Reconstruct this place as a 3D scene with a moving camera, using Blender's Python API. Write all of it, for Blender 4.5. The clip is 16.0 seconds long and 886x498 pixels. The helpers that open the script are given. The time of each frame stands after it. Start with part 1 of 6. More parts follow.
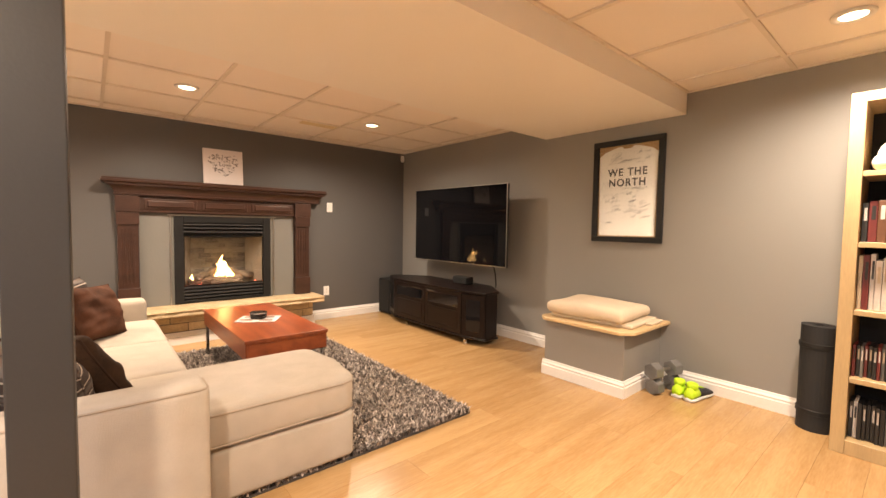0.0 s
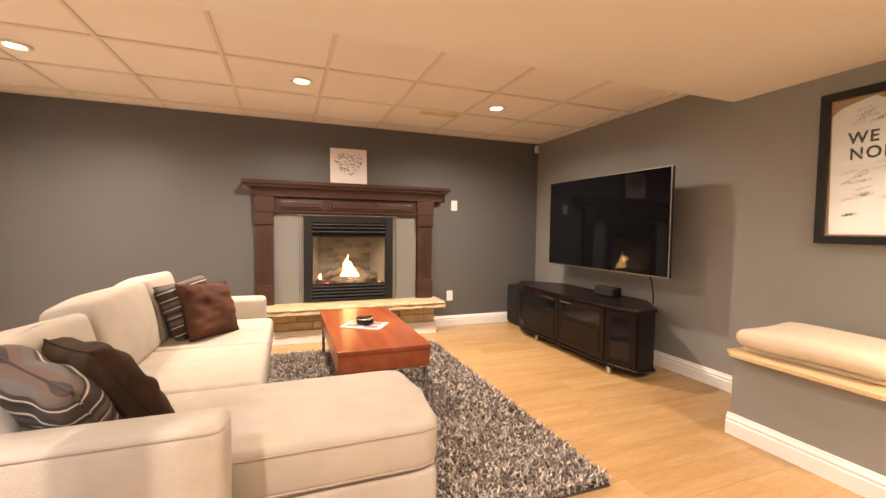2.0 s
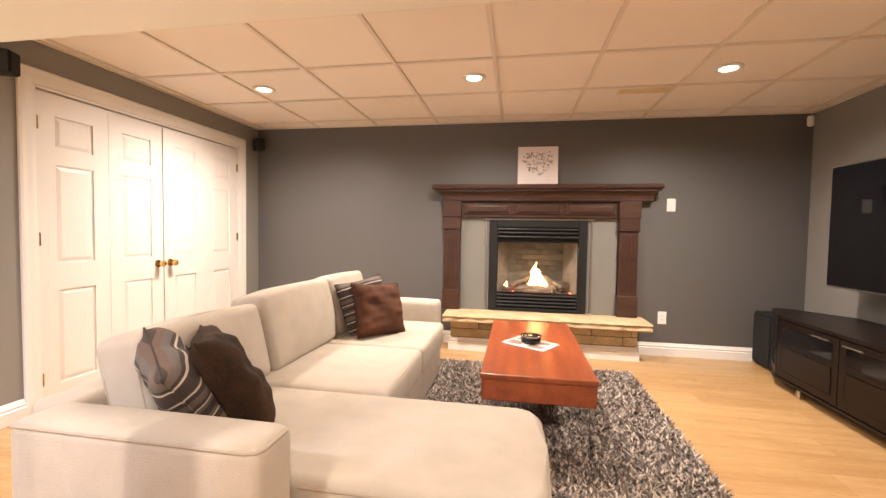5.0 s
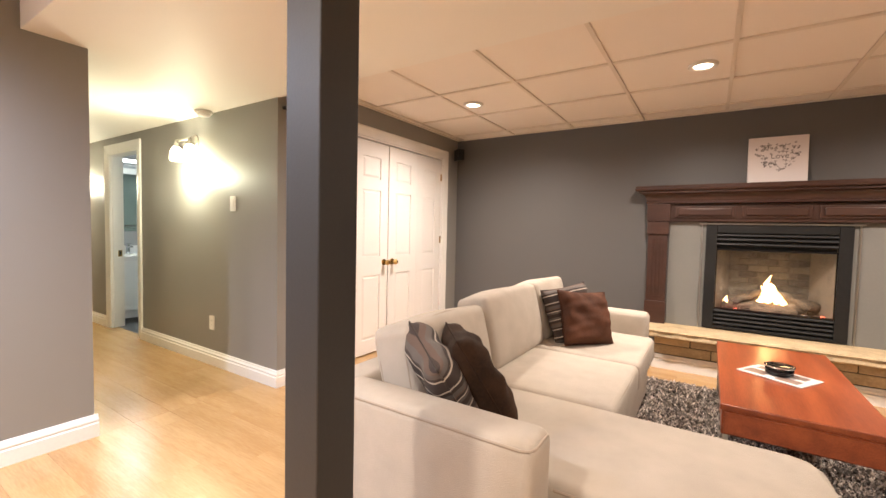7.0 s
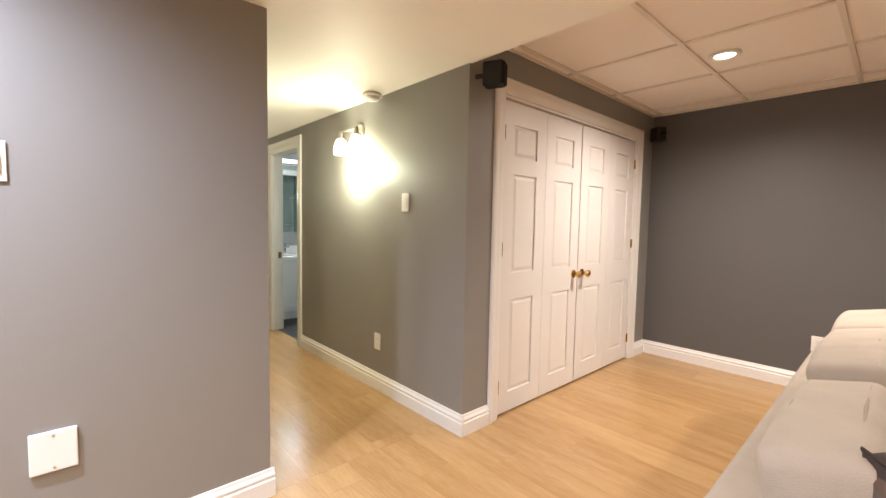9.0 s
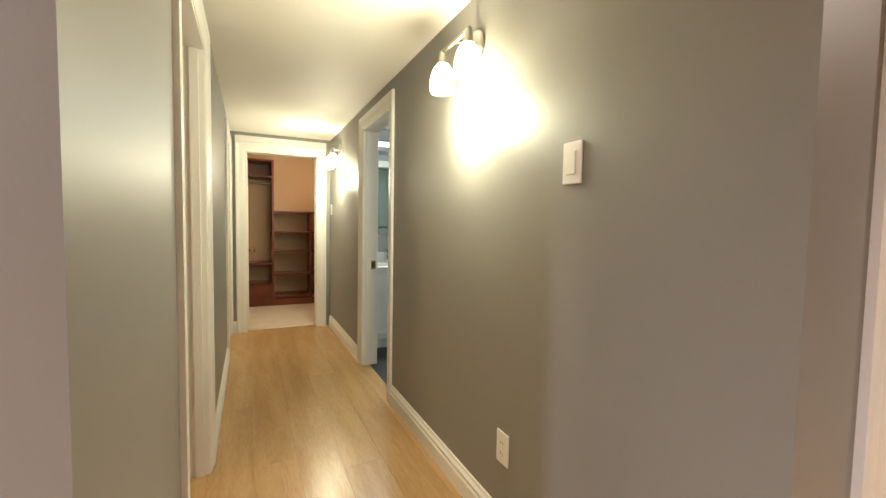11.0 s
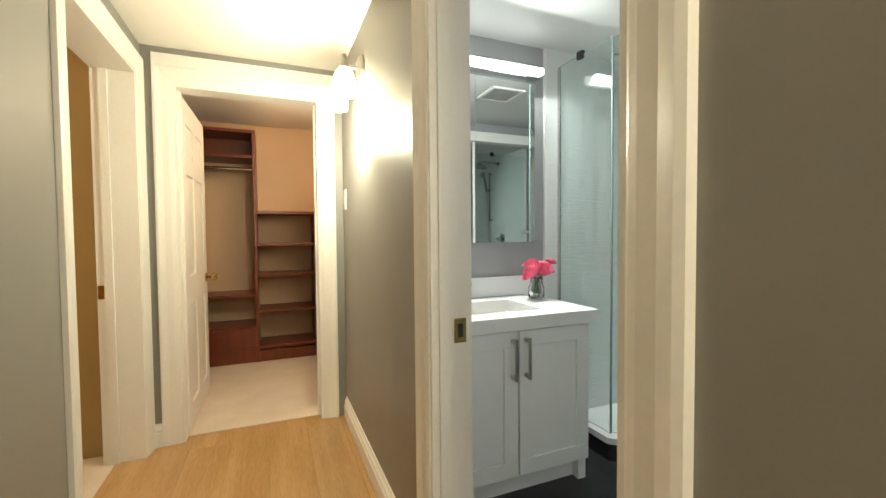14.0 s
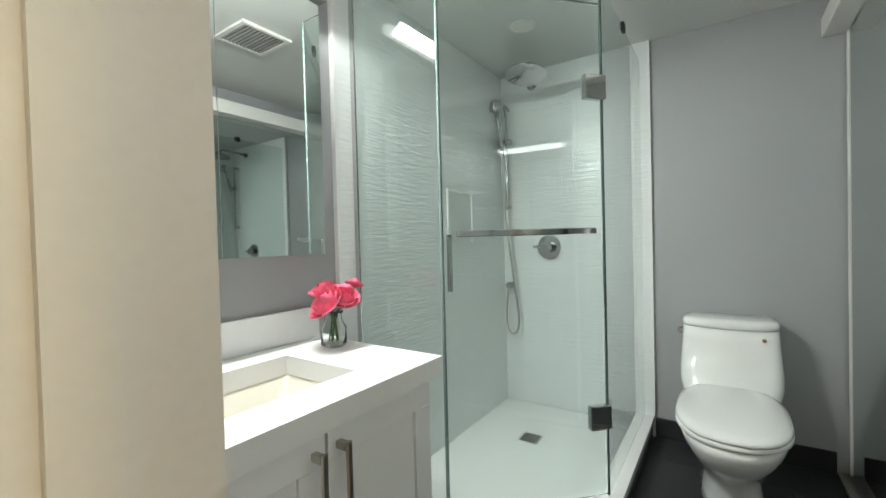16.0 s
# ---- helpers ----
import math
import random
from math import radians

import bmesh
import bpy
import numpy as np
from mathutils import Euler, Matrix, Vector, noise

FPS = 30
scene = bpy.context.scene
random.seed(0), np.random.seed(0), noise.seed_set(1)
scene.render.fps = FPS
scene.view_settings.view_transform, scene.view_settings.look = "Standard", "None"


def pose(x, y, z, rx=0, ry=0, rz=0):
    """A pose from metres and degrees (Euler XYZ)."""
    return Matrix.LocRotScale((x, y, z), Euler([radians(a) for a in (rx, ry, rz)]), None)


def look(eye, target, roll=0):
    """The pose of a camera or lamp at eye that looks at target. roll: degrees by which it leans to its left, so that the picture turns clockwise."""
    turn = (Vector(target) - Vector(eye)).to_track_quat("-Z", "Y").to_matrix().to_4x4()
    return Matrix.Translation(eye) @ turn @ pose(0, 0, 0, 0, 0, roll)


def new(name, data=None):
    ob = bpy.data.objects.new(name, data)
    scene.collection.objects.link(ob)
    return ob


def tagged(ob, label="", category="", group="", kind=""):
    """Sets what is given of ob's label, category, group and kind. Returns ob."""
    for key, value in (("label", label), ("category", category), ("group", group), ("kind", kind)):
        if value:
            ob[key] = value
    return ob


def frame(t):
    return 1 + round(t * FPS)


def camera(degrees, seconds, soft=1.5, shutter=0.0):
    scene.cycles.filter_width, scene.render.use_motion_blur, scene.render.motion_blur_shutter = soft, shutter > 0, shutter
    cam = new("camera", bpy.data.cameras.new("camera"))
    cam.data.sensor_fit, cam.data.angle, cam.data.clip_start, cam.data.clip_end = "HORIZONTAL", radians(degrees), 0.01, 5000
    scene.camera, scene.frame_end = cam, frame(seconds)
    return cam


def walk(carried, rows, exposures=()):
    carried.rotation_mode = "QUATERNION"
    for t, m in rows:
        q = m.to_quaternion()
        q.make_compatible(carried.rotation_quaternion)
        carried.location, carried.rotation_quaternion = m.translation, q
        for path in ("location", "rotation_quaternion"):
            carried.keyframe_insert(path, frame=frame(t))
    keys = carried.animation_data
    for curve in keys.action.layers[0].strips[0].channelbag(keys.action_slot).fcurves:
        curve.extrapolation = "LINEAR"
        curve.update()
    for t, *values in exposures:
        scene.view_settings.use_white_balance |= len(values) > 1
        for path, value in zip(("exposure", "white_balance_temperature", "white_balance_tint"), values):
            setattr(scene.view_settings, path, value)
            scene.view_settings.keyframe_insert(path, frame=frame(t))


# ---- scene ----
cam = camera(93.8, 16.0)
PATH = [
    (0, (0.264, 0.478, 1.187), (1.558, 1.999, 1.082), 0.9),
    (0.5, (0.367, 0.559, 1.167), (1.529, 2.184, 1.065), 0.7),
    (1, (0.481, 0.67, 1.158), (1.504, 2.385, 1.056), 0.7),
    (1.5, (0.612, 0.795, 1.15), (1.483, 2.592, 1.047), 0.7),
    (2, (0.737, 0.914, 1.144), (1.444, 2.782, 1.046), 0.7),
    (2.5, (0.879, 1.041, 1.143), (1.415, 2.965, 1.043), 0.6),
    (3, (0.982, 1.142, 1.134), (1.342, 3.107, 1.041), 0.7),
    (3.2, (1.011, 1.167, 1.133), (1.293, 3.145, 1.043), 0.8),
    (5.3, (1.171, 1.256, 1.135), (0.714, 3.201, 1.057), 1.0),
    (5.5, (1.167, 1.25, 1.137), (0.631, 3.175, 1.059), 1.1),
    (6, (1.124, 1.203, 1.151), (0.38, 3.057, 1.065), 1.2),
    (6.5, (1.039, 1.16, 1.158), (0.115, 2.932, 1.067), 1.2),
    (7, (0.935, 1.131, 1.166), (-0.146, 2.811, 1.072), 1.3),
    (7.5, (0.769, 1.12, 1.184), (-0.443, 2.708, 1.088), 1.3),
    (8, (0.546, 1.127, 1.197), (-0.769, 2.63, 1.091), 1.3),
    (8.5, (0.26, 1.197, 1.203), (-1.137, 2.624, 1.087), 1.2),
    (9, (-0.044, 1.339, 1.207), (-1.52, 2.683, 1.079), 1.1),
    (9.5, (-0.345, 1.513, 1.202), (-1.876, 2.793, 1.073), 0.9),
    (10, (-0.615, 1.743, 1.187), (-2.231, 2.913, 1.055), 1.1),
    (10.2, (-0.748, 1.834, 1.181), (-2.393, 2.960, 1.052), 1.0),
    (12.3, (-2.226, 2.454, 1.102), (-4.189, 2.826, 1.004), 0.7),
    (12.5, (-2.385, 2.475, 1.1), (-4.351, 2.829, 1.003), 0.5),
    (13, (-2.776, 2.48, 1.106), (-4.731, 2.892, 1.017), 0.3),
    (13.5, (-3.15, 2.518, 1.103), (-5.068, 3.081, 1.023), -0.2),
    (14, (-3.502, 2.565, 1.091), (-5.349, 3.33, 1.023), -0.5),
    (14.4, (-3.745, 2.634, 1.083), (-5.501, 3.591, 1.032), -0.4),
    (14.5, (-3.796, 2.65, 1.083), (-5.526, 3.652, 1.034), -0.5),
    (15, (-4.018, 2.752, 1.092), (-5.592, 3.986, 1.043), -0.8),
    (15.5, (-4.161, 2.848, 1.09), (-5.524, 4.311, 1.045), -1.1),
    (16, (-4.248, 2.928, 1.081), (-5.369, 4.584, 1.045), -1.5),
]
walk(cam, [(t, look(eye, target, roll)) for t, eye, target, roll in PATH],
     [(0, -0.12, 7500, 11), (1.5, 0.02, 7150, 11), (3, 0.10, 6800, 10), (5.5, 0.05, 6550, 10), (7.4, -0.25, 6350, 9), (8.8, -0.42, 6250, 8), (10, -0.66, 6400, 7), (12.5, -0.46, 6800, 9), (14, -0.40, 6700, 10), (15, -0.27, 6750, 10), (16, -0.37, 6700, 10)])


# ---- world and lamps ----
world = bpy.data.worlds.new("world")
scene.world = world
world.use_nodes = True
world.node_tree.nodes["Background"].inputs[0].default_value = (0.01, 0.01, 0.012, 1)
world.node_tree.nodes["Background"].inputs[1].default_value = 0.2

ROOM_TINT = (1.0, 0.86, 0.75)
HALL_TINT = (1.0, 0.96, 0.70)
BATH_TINT = (0.93, 1.0, 0.97)


def spot(x, y, z, watts, tint, angle=130, blend=0.9, size=0.05):
    data = bpy.data.lights.new("pot_lamp", "SPOT")
    data.energy, data.color, data.spot_size, data.spot_blend, data.shadow_soft_size = watts, tint, radians(angle), blend, size
    ob = new("pot_lamp", data)
    ob.location = (x, y, z)
    return ob


def bulb(x, y, z, watts, tint, size=0.05):
    data = bpy.data.lights.new("bulb_lamp", "POINT")
    data.energy, data.color, data.shadow_soft_size = watts, tint, size
    ob = new("bulb_lamp", data)
    ob.location = (x, y, z)
    return ob


COOL_TINT = (0.78, 0.82, 1.0)
# The last pot is added out of view, standing in for bluish daylight.
POTS = [(-0.80, 4.25), (0.85, 4.22), (2.50, 4.27), (3.05, 0.77), (1.40, 0.77), (-0.25, 0.77), (-1.30, 0.77), (-1.42, -0.95)]
for px, py in POTS:
    cool = px < -1.0 and py < 1.0
    spot(px, py, 2.205, 390 if cool else 265, COOL_TINT if cool else ROOM_TINT, 165, 1.0)
SCONCES = [-2.765, -5.44]
BATH_W, BATH_N = -5.45, 5.43

# ---- materials ----
MATS = {}


def mat(name, color, rough=0.6, metal=0.0, vary=0.08, scale=3.0, fine=60.0, bump=0.1, stretch=(1, 1, 1), per_object=0.0, dark=None, coat=0.0, spec=0.5, emit=0.0):
    """A plain paint, cloth or metal with variation at two scales and a fine relief."""
    if name in MATS:
        return MATS[name]
    m = bpy.data.materials.new(name)
    m.use_nodes = True
    nt, nodes = m.node_tree, m.node_tree.nodes
    bsdf = nodes["Principled BSDF"]
    coord = nodes.new("ShaderNodeTexCoord")
    mapping = nodes.new("ShaderNodeMapping")
    mapping.inputs["Scale"].default_value = stretch
    nt.links.new(coord.outputs["Object"], mapping.inputs["Vector"])
    vec = mapping.outputs["Vector"]
    if per_object:
        info = nodes.new("ShaderNodeObjectInfo")
        shift = nodes.new("ShaderNodeVectorMath")
        shift.operation = "MULTIPLY_ADD"
        comb = nodes.new("ShaderNodeCombineXYZ")
        for k in range(3):
            nt.links.new(info.outputs["Random"], comb.inputs[k])
        shift.inputs[1].default_value = (37, 23, 11)
        nt.links.new(comb.outputs[0], shift.inputs[0])
        nt.links.new(vec, shift.inputs[2])
        vec = shift.outputs[0]
    big = nodes.new("ShaderNodeTexNoise")
    big.inputs["Scale"].default_value, big.inputs["Detail"].default_value = scale, 4
    small = nodes.new("ShaderNodeTexNoise")
    small.inputs["Scale"].default_value, small.inputs["Detail"].default_value = fine, 5
    nt.links.new(vec, big.inputs["Vector"])
    nt.links.new(vec, small.inputs["Vector"])
    mix = nodes.new("ShaderNodeMath")
    mix.operation = "MULTIPLY_ADD"
    mix.inputs[1].default_value = 0.6
    nt.links.new(big.outputs["Fac"], mix.inputs[0])
    half = nodes.new("ShaderNodeMath")
    half.operation = "MULTIPLY"
    half.inputs[1].default_value = 0.4
    nt.links.new(small.outputs["Fac"], half.inputs[0])
    nt.links.new(half.outputs[0], mix.inputs[2])
    fac = mix.outputs[0]
    if per_object:
        add = nodes.new("ShaderNodeMath")
        add.operation = "MULTIPLY_ADD"
        add.inputs[1].default_value = per_object
        nt.links.new(info.outputs["Random"], add.inputs[0])
        nt.links.new(fac, add.inputs[2])
        sub = nodes.new("ShaderNodeMath")
        sub.operation = "SUBTRACT"
        sub.inputs[1].default_value = per_object / 2
        nt.links.new(add.outputs[0], sub.inputs[0])
        fac = sub.outputs[0]
    ramp = nodes.new("ShaderNodeValToRGB")
    low = dark or [c * (1 - vary) for c in color]
    high = color if dark else [min(1, c * (1 + vary)) for c in color]
    ramp.color_ramp.elements[0].position, ramp.color_ramp.elements[1].position = 0.36, 0.64
    ramp.color_ramp.elements[0].color, ramp.color_ramp.elements[1].color = (*low, 1), (*high, 1)
    nt.links.new(fac, ramp.inputs[0])
    nt.links.new(ramp.outputs[0], bsdf.inputs["Base Color"])
    bsdf.inputs["Roughness"].default_value, bsdf.inputs["Metallic"].default_value = rough, metal
    bsdf.inputs["Specular IOR Level"].default_value = spec
    bsdf.inputs["Coat Weight"].default_value = coat
    bsdf.inputs["Coat Roughness"].default_value = 0.15
    if bump:
        b = nodes.new("ShaderNodeBump")
        b.inputs["Strength"].default_value, b.inputs["Distance"].default_value = bump, 0.004
        nt.links.new(small.outputs["Fac"], b.inputs["Height"])
        nt.links.new(b.outputs[0], bsdf.inputs["Normal"])
    if emit:
        bsdf.inputs["Emission Color"].default_value, bsdf.inputs["Emission Strength"].default_value = (*color, 1), emit
    MATS[name] = m
    return m


def glass(name, tint=(0.9, 1, 0.97), rough=0.0, ior=1.45):
    if name in MATS:
        return MATS[name]
    m = bpy.data.materials.new(name)
    m.use_nodes = True
    bsdf = m.node_tree.nodes["Principled BSDF"]
    bsdf.inputs["Base Color"].default_value = (*tint, 1)
    bsdf.inputs["Transmission Weight"].default_value, bsdf.inputs["Roughness"].default_value, bsdf.inputs["IOR"].default_value = 1.0, rough, ior
    MATS[name] = m
    return m


def glow(name, color, strength):
    if name in MATS:
        return MATS[name]
    m = bpy.data.materials.new(name)
    m.use_nodes = True
    bsdf = m.node_tree.nodes["Principled BSDF"]
    bsdf.inputs["Base Color"].default_value = (*color, 1)
    bsdf.inputs["Emission Color"].default_value, bsdf.inputs["Emission Strength"].default_value = (*color, 1), strength
    MATS[name] = m
    return m


WALL_DARK = mat("charcoal paint", (0.108, 0.105, 0.103), 0.5, vary=0.03, scale=0.8, fine=250, bump=0.05)
WALL_GREY = mat("grey wall paint", (0.245, 0.235, 0.22), 0.45, vary=0.03, scale=0.8, fine=250, bump=0.05)
WALL_BATH = mat("pale grey paint", (0.35, 0.355, 0.365), 0.5, vary=0.02, scale=0.8, fine=250, bump=0.1)
WALL_GOLD = mat("mustard paint", (0.36, 0.24, 0.09), 0.6, vary=0.03, fine=250)
WALL_TAN = mat("tan paint", (0.56, 0.38, 0.24), 0.6, vary=0.03, fine=250)
CEIL = mat("ceiling paint", (0.85, 0.81, 0.75), 0.6, vary=0.02, scale=1, fine=200, bump=0.08)
TILE_C = mat("ceiling tile", (0.85, 0.78, 0.71), 0.9, vary=0.03, scale=1.2, fine=180, bump=0.3)
TEE = mat("ceiling tee", (0.73, 0.655, 0.57), 0.5, vary=0.02)
TRIM = mat("white trim paint", (0.78, 0.76, 0.73), 0.32, vary=0.03, scale=2, fine=80, bump=0.05)
DOORW = mat("white door paint", (0.76, 0.73, 0.70), 0.38, vary=0.02, scale=2, fine=160, bump=0.06)
POST = mat("dark grey paint", (0.022, 0.021, 0.0205), 0.5, vary=0.06, fine=120)
LAM = mat("maple laminate", (0.475, 0.298, 0.137), 0.27, vary=0.1, scale=2.2, fine=22, bump=0.015, stretch=(0.7, 6, 6), per_object=0.12, dark=(0.37, 0.213, 0.09))
LAM_SUB = mat("laminate joint", (0.32, 0.20, 0.10), 0.7)
CHERRY = mat("reddish laminate", (0.34, 0.13, 0.045), 0.35, vary=0.2, scale=3, fine=30, stretch=(0.6, 6, 6), per_object=0.3)
CARPET = mat("pale carpet", (0.62, 0.52, 0.44), 0.95, vary=0.06, scale=6, fine=300, bump=0.6)
SLATE = mat("charcoal floor tile", (0.024, 0.024, 0.027), 0.4, vary=0.25, scale=4, fine=60, bump=0.1)
GROUT = mat("dark grout", (0.05, 0.05, 0.05), 0.9)
SOFA = mat("oatmeal upholstery", (0.43, 0.375, 0.31), 0.9, vary=0.07, scale=9, fine=380, bump=0.7)
MAHOG = mat("mahogany mantel", (0.056, 0.026, 0.018), 0.35, vary=0.25, scale=3, fine=40, stretch=(1, 6, 6), bump=0.03)
ESPRESSO = mat("espresso wood", (0.0085, 0.0045, 0.0038), 0.36, spec=0.25, vary=0.25, scale=3, fine=40, stretch=(6, 1, 6), bump=0.03)
WALNUT = mat("red walnut veneer", (0.34, 0.085, 0.030), 0.28, vary=0.2, scale=2.0, fine=22, stretch=(9, 0.7, 9), bump=0.02, dark=(0.19, 0.042, 0.016))
BLACK = mat("black metal", (0.014, 0.014, 0.014), 0.5, vary=0.2, spec=0.3)
BLACK_GLOSS = mat("black gloss", (0.006, 0.006, 0.007), 0.08, vary=0.1, bump=0)
CHROME = mat("chrome", (0.56, 0.56, 0.56), 0.07, 1.0, vary=0.03, bump=0)
NICKEL = mat("brushed nickel", (0.48, 0.46, 0.42), 0.3, 1.0, vary=0.05, bump=0.02)
BRASS = mat("brass", (0.62, 0.42, 0.16), 0.22, 1.0, vary=0.08, bump=0.02)
PLASTIC_W = mat("white plastic", (0.78, 0.76, 0.73), 0.35, vary=0.01, bump=0)
PLY = mat("pale plywood", (0.62, 0.45, 0.25), 0.5, vary=0.12, scale=3, fine=30, stretch=(6, 1, 6))
BIRCH = mat("birch veneer", (0.47, 0.335, 0.175), 0.4, vary=0.1, scale=2, fine=25, stretch=(7, 7, 0.8), bump=0.02)
STONE = mat("tan hearth stone", (0.46, 0.35, 0.21), 0.85, vary=0.22, scale=8, fine=60, bump=0.8, per_object=0.3)
CHERRYW = mat("cherry closet wood", (0.14, 0.030, 0.013), 0.35, vary=0.2, scale=3, fine=30, stretch=(6, 6, 1), bump=0.02)
PORC = mat("white porcelain", (0.80, 0.80, 0.79), 0.08, vary=0.01, bump=0, coat=0.5)
QUARTZ = mat("white quartz", (0.78, 0.78, 0.78), 0.2, vary=0.02, bump=0)
VANITY = mat("white lacquer", (0.82, 0.82, 0.83), 0.35, vary=0.01, bump=0)
MIRROR = mat("mirror silver", (0.86, 0.89, 0.88), 0.01, 1.0, vary=0.0, bump=0)
SHOWER_GLASS = glass("shower glass", (0.90, 0.97, 0.95))


# ---- building blocks ----
def mesh_of(name, bm, material, smooth=False):
    me = bpy.data.meshes.new(name)
    bm.normal_update()
    bm.to_mesh(me)
    bm.free()
    me.materials.append(material)
    if smooth:
        for p in me.polygons:
            p.use_smooth = True
    return me


def part(name, bm, material, parent, label="", smooth=False):
    ob = new(name, mesh_of(name, bm, material, smooth))
    ob.parent = parent
    if label:
        ob["label"] = label
    return ob


def thing(name, label, category, at=(0, 0, 0), turn=0.0, group="", kind=""):
    ob = new(name)
    ob.matrix_basis = pose(*at, 0, 0, turn)
    return tagged(ob, label, category, group, kind)


def solid(name, bm, material, label, category="", kind="", smooth=False, group=""):
    return tagged(new(name, mesh_of(name, bm, material, smooth)), label, category, group, kind)


def box(x0, y0, z0, x1, y1, z1, bevel=0.0, seg=1, bm=None):
    bm = bm or bmesh.new()
    r = bmesh.ops.create_cube(bm, size=1)
    bmesh.ops.scale(bm, vec=(x1 - x0, y1 - y0, z1 - z0), verts=r["verts"])
    bmesh.ops.translate(bm, vec=((x0 + x1) / 2, (y0 + y1) / 2, (z0 + z1) / 2), verts=r["verts"])
    if bevel:
        edges = list({e for v in r["verts"] for e in v.link_edges})
        bmesh.ops.bevel(bm, geom=edges, offset=bevel, segments=seg, profile=0.5, affect="EDGES")
    return bm


def cyl(x, y, z0, z1, r0, r1=None, seg=24, bm=None, axis="z", bevel=0.0):
    bm = bm or bmesh.new()
    r = bmesh.ops.create_cone(bm, cap_ends=True, segments=seg, radius1=r0, radius2=r0 if r1 is None else r1, depth=z1 - z0)
    vs = r["verts"]
    bmesh.ops.translate(bm, vec=(0, 0, (z0 + z1) / 2), verts=vs)
    if axis == "x":
        bmesh.ops.rotate(bm, cent=(0, 0, 0), matrix=Matrix.Rotation(radians(90), 3, "Y"), verts=vs)
        bmesh.ops.translate(bm, vec=(0, x, y), verts=vs)
    elif axis == "y":
        bmesh.ops.rotate(bm, cent=(0, 0, 0), matrix=Matrix.Rotation(radians(-90), 3, "X"), verts=vs)
        bmesh.ops.translate(bm, vec=(x, 0, y), verts=vs)
    else:
        bmesh.ops.translate(bm, vec=(x, y, 0), verts=vs)
    return bm


def prism(points, z0, z1, bevel=0.0, seg=1, bm=None):
    """An upright prism over a plan polygon, counter-clockwise."""
    bm = bm or bmesh.new()
    low = [bm.verts.new((x, y, z0)) for x, y in points]
    high = [bm.verts.new((x, y, z1)) for x, y in points]
    n = len(points)
    bm.faces.new(low[::-1])
    bm.faces.new(high)
    for i in range(n):
        bm.faces.new((low[i], low[(i + 1) % n], high[(i + 1) % n], high[i]))
    if bevel:
        bmesh.ops.bevel(bm, geom=list({e for v in low + high for e in v.link_edges}), offset=bevel, segments=seg, profile=0.5, affect="EDGES")
    return bm


def sweep(profile, a, b, out, bm=None):
    """A moulding: profile of (out, up) points swept from a to b; out is the unit vector away from the wall."""
    bm = bm or bmesh.new()
    rows = []
    for p in (a, b):
        rows.append([bm.verts.new((p[0] + out[0] * u, p[1] + out[1] * u, p[2] + w)) for u, w in profile])
    n = len(profile)
    for i in range(n):
        bm.faces.new((rows[0][i], rows[0][(i + 1) % n], rows[1][(i + 1) % n], rows[1][i]))
    bm.faces.new(rows[0][::-1])
    bm.faces.new(rows[1])
    bmesh.ops.recalc_face_normals(bm, faces=bm.faces)
    return bm


def tube(points, radius, seg=10, bm=None):
    """A round bar along a line of points."""
    bm = bm or bmesh.new()
    pts = [Vector(p) for p in points]
    rings = []
    for i, p in enumerate(pts):
        d = (pts[min(i + 1, len(pts) - 1)] - pts[max(i - 1, 0)]).normalized()
        side = d.orthogonal().normalized() if i == 0 else (side - d * side.dot(d)).normalized()
        up = d.cross(side)
        rings.append([bm.verts.new(p + (side * math.cos(a) + up * math.sin(a)) * radius) for a in (2 * math.pi * k / seg for k in range(seg))])
    for r0, r1 in zip(rings, rings[1:]):
        for k in range(seg):
            bm.faces.new((r0[k], r0[(k + 1) % seg], r1[(k + 1) % seg], r1[k]))
    bm.faces.new(rings[0][::-1])
    bm.faces.new(rings[-1])
    return bm


def lathe(profile, seg=32, bm=None, at=(0, 0, 0)):
    """A turned shape: profile of (radius, z)."""
    bm = bm or bmesh.new()
    rings = [[bm.verts.new((at[0] + r * math.cos(2 * math.pi * k / seg), at[1] + r * math.sin(2 * math.pi * k / seg), at[2] + z)) for k in range(seg)] for r, z in profile]
    for a, b in zip(rings, rings[1:]):
        for k in range(seg):
            bm.faces.new((a[k], a[(k + 1) % seg], b[(k + 1) % seg], b[k]))
    bm.faces.new(rings[0][::-1])
    bm.faces.new(rings[-1])
    return bm


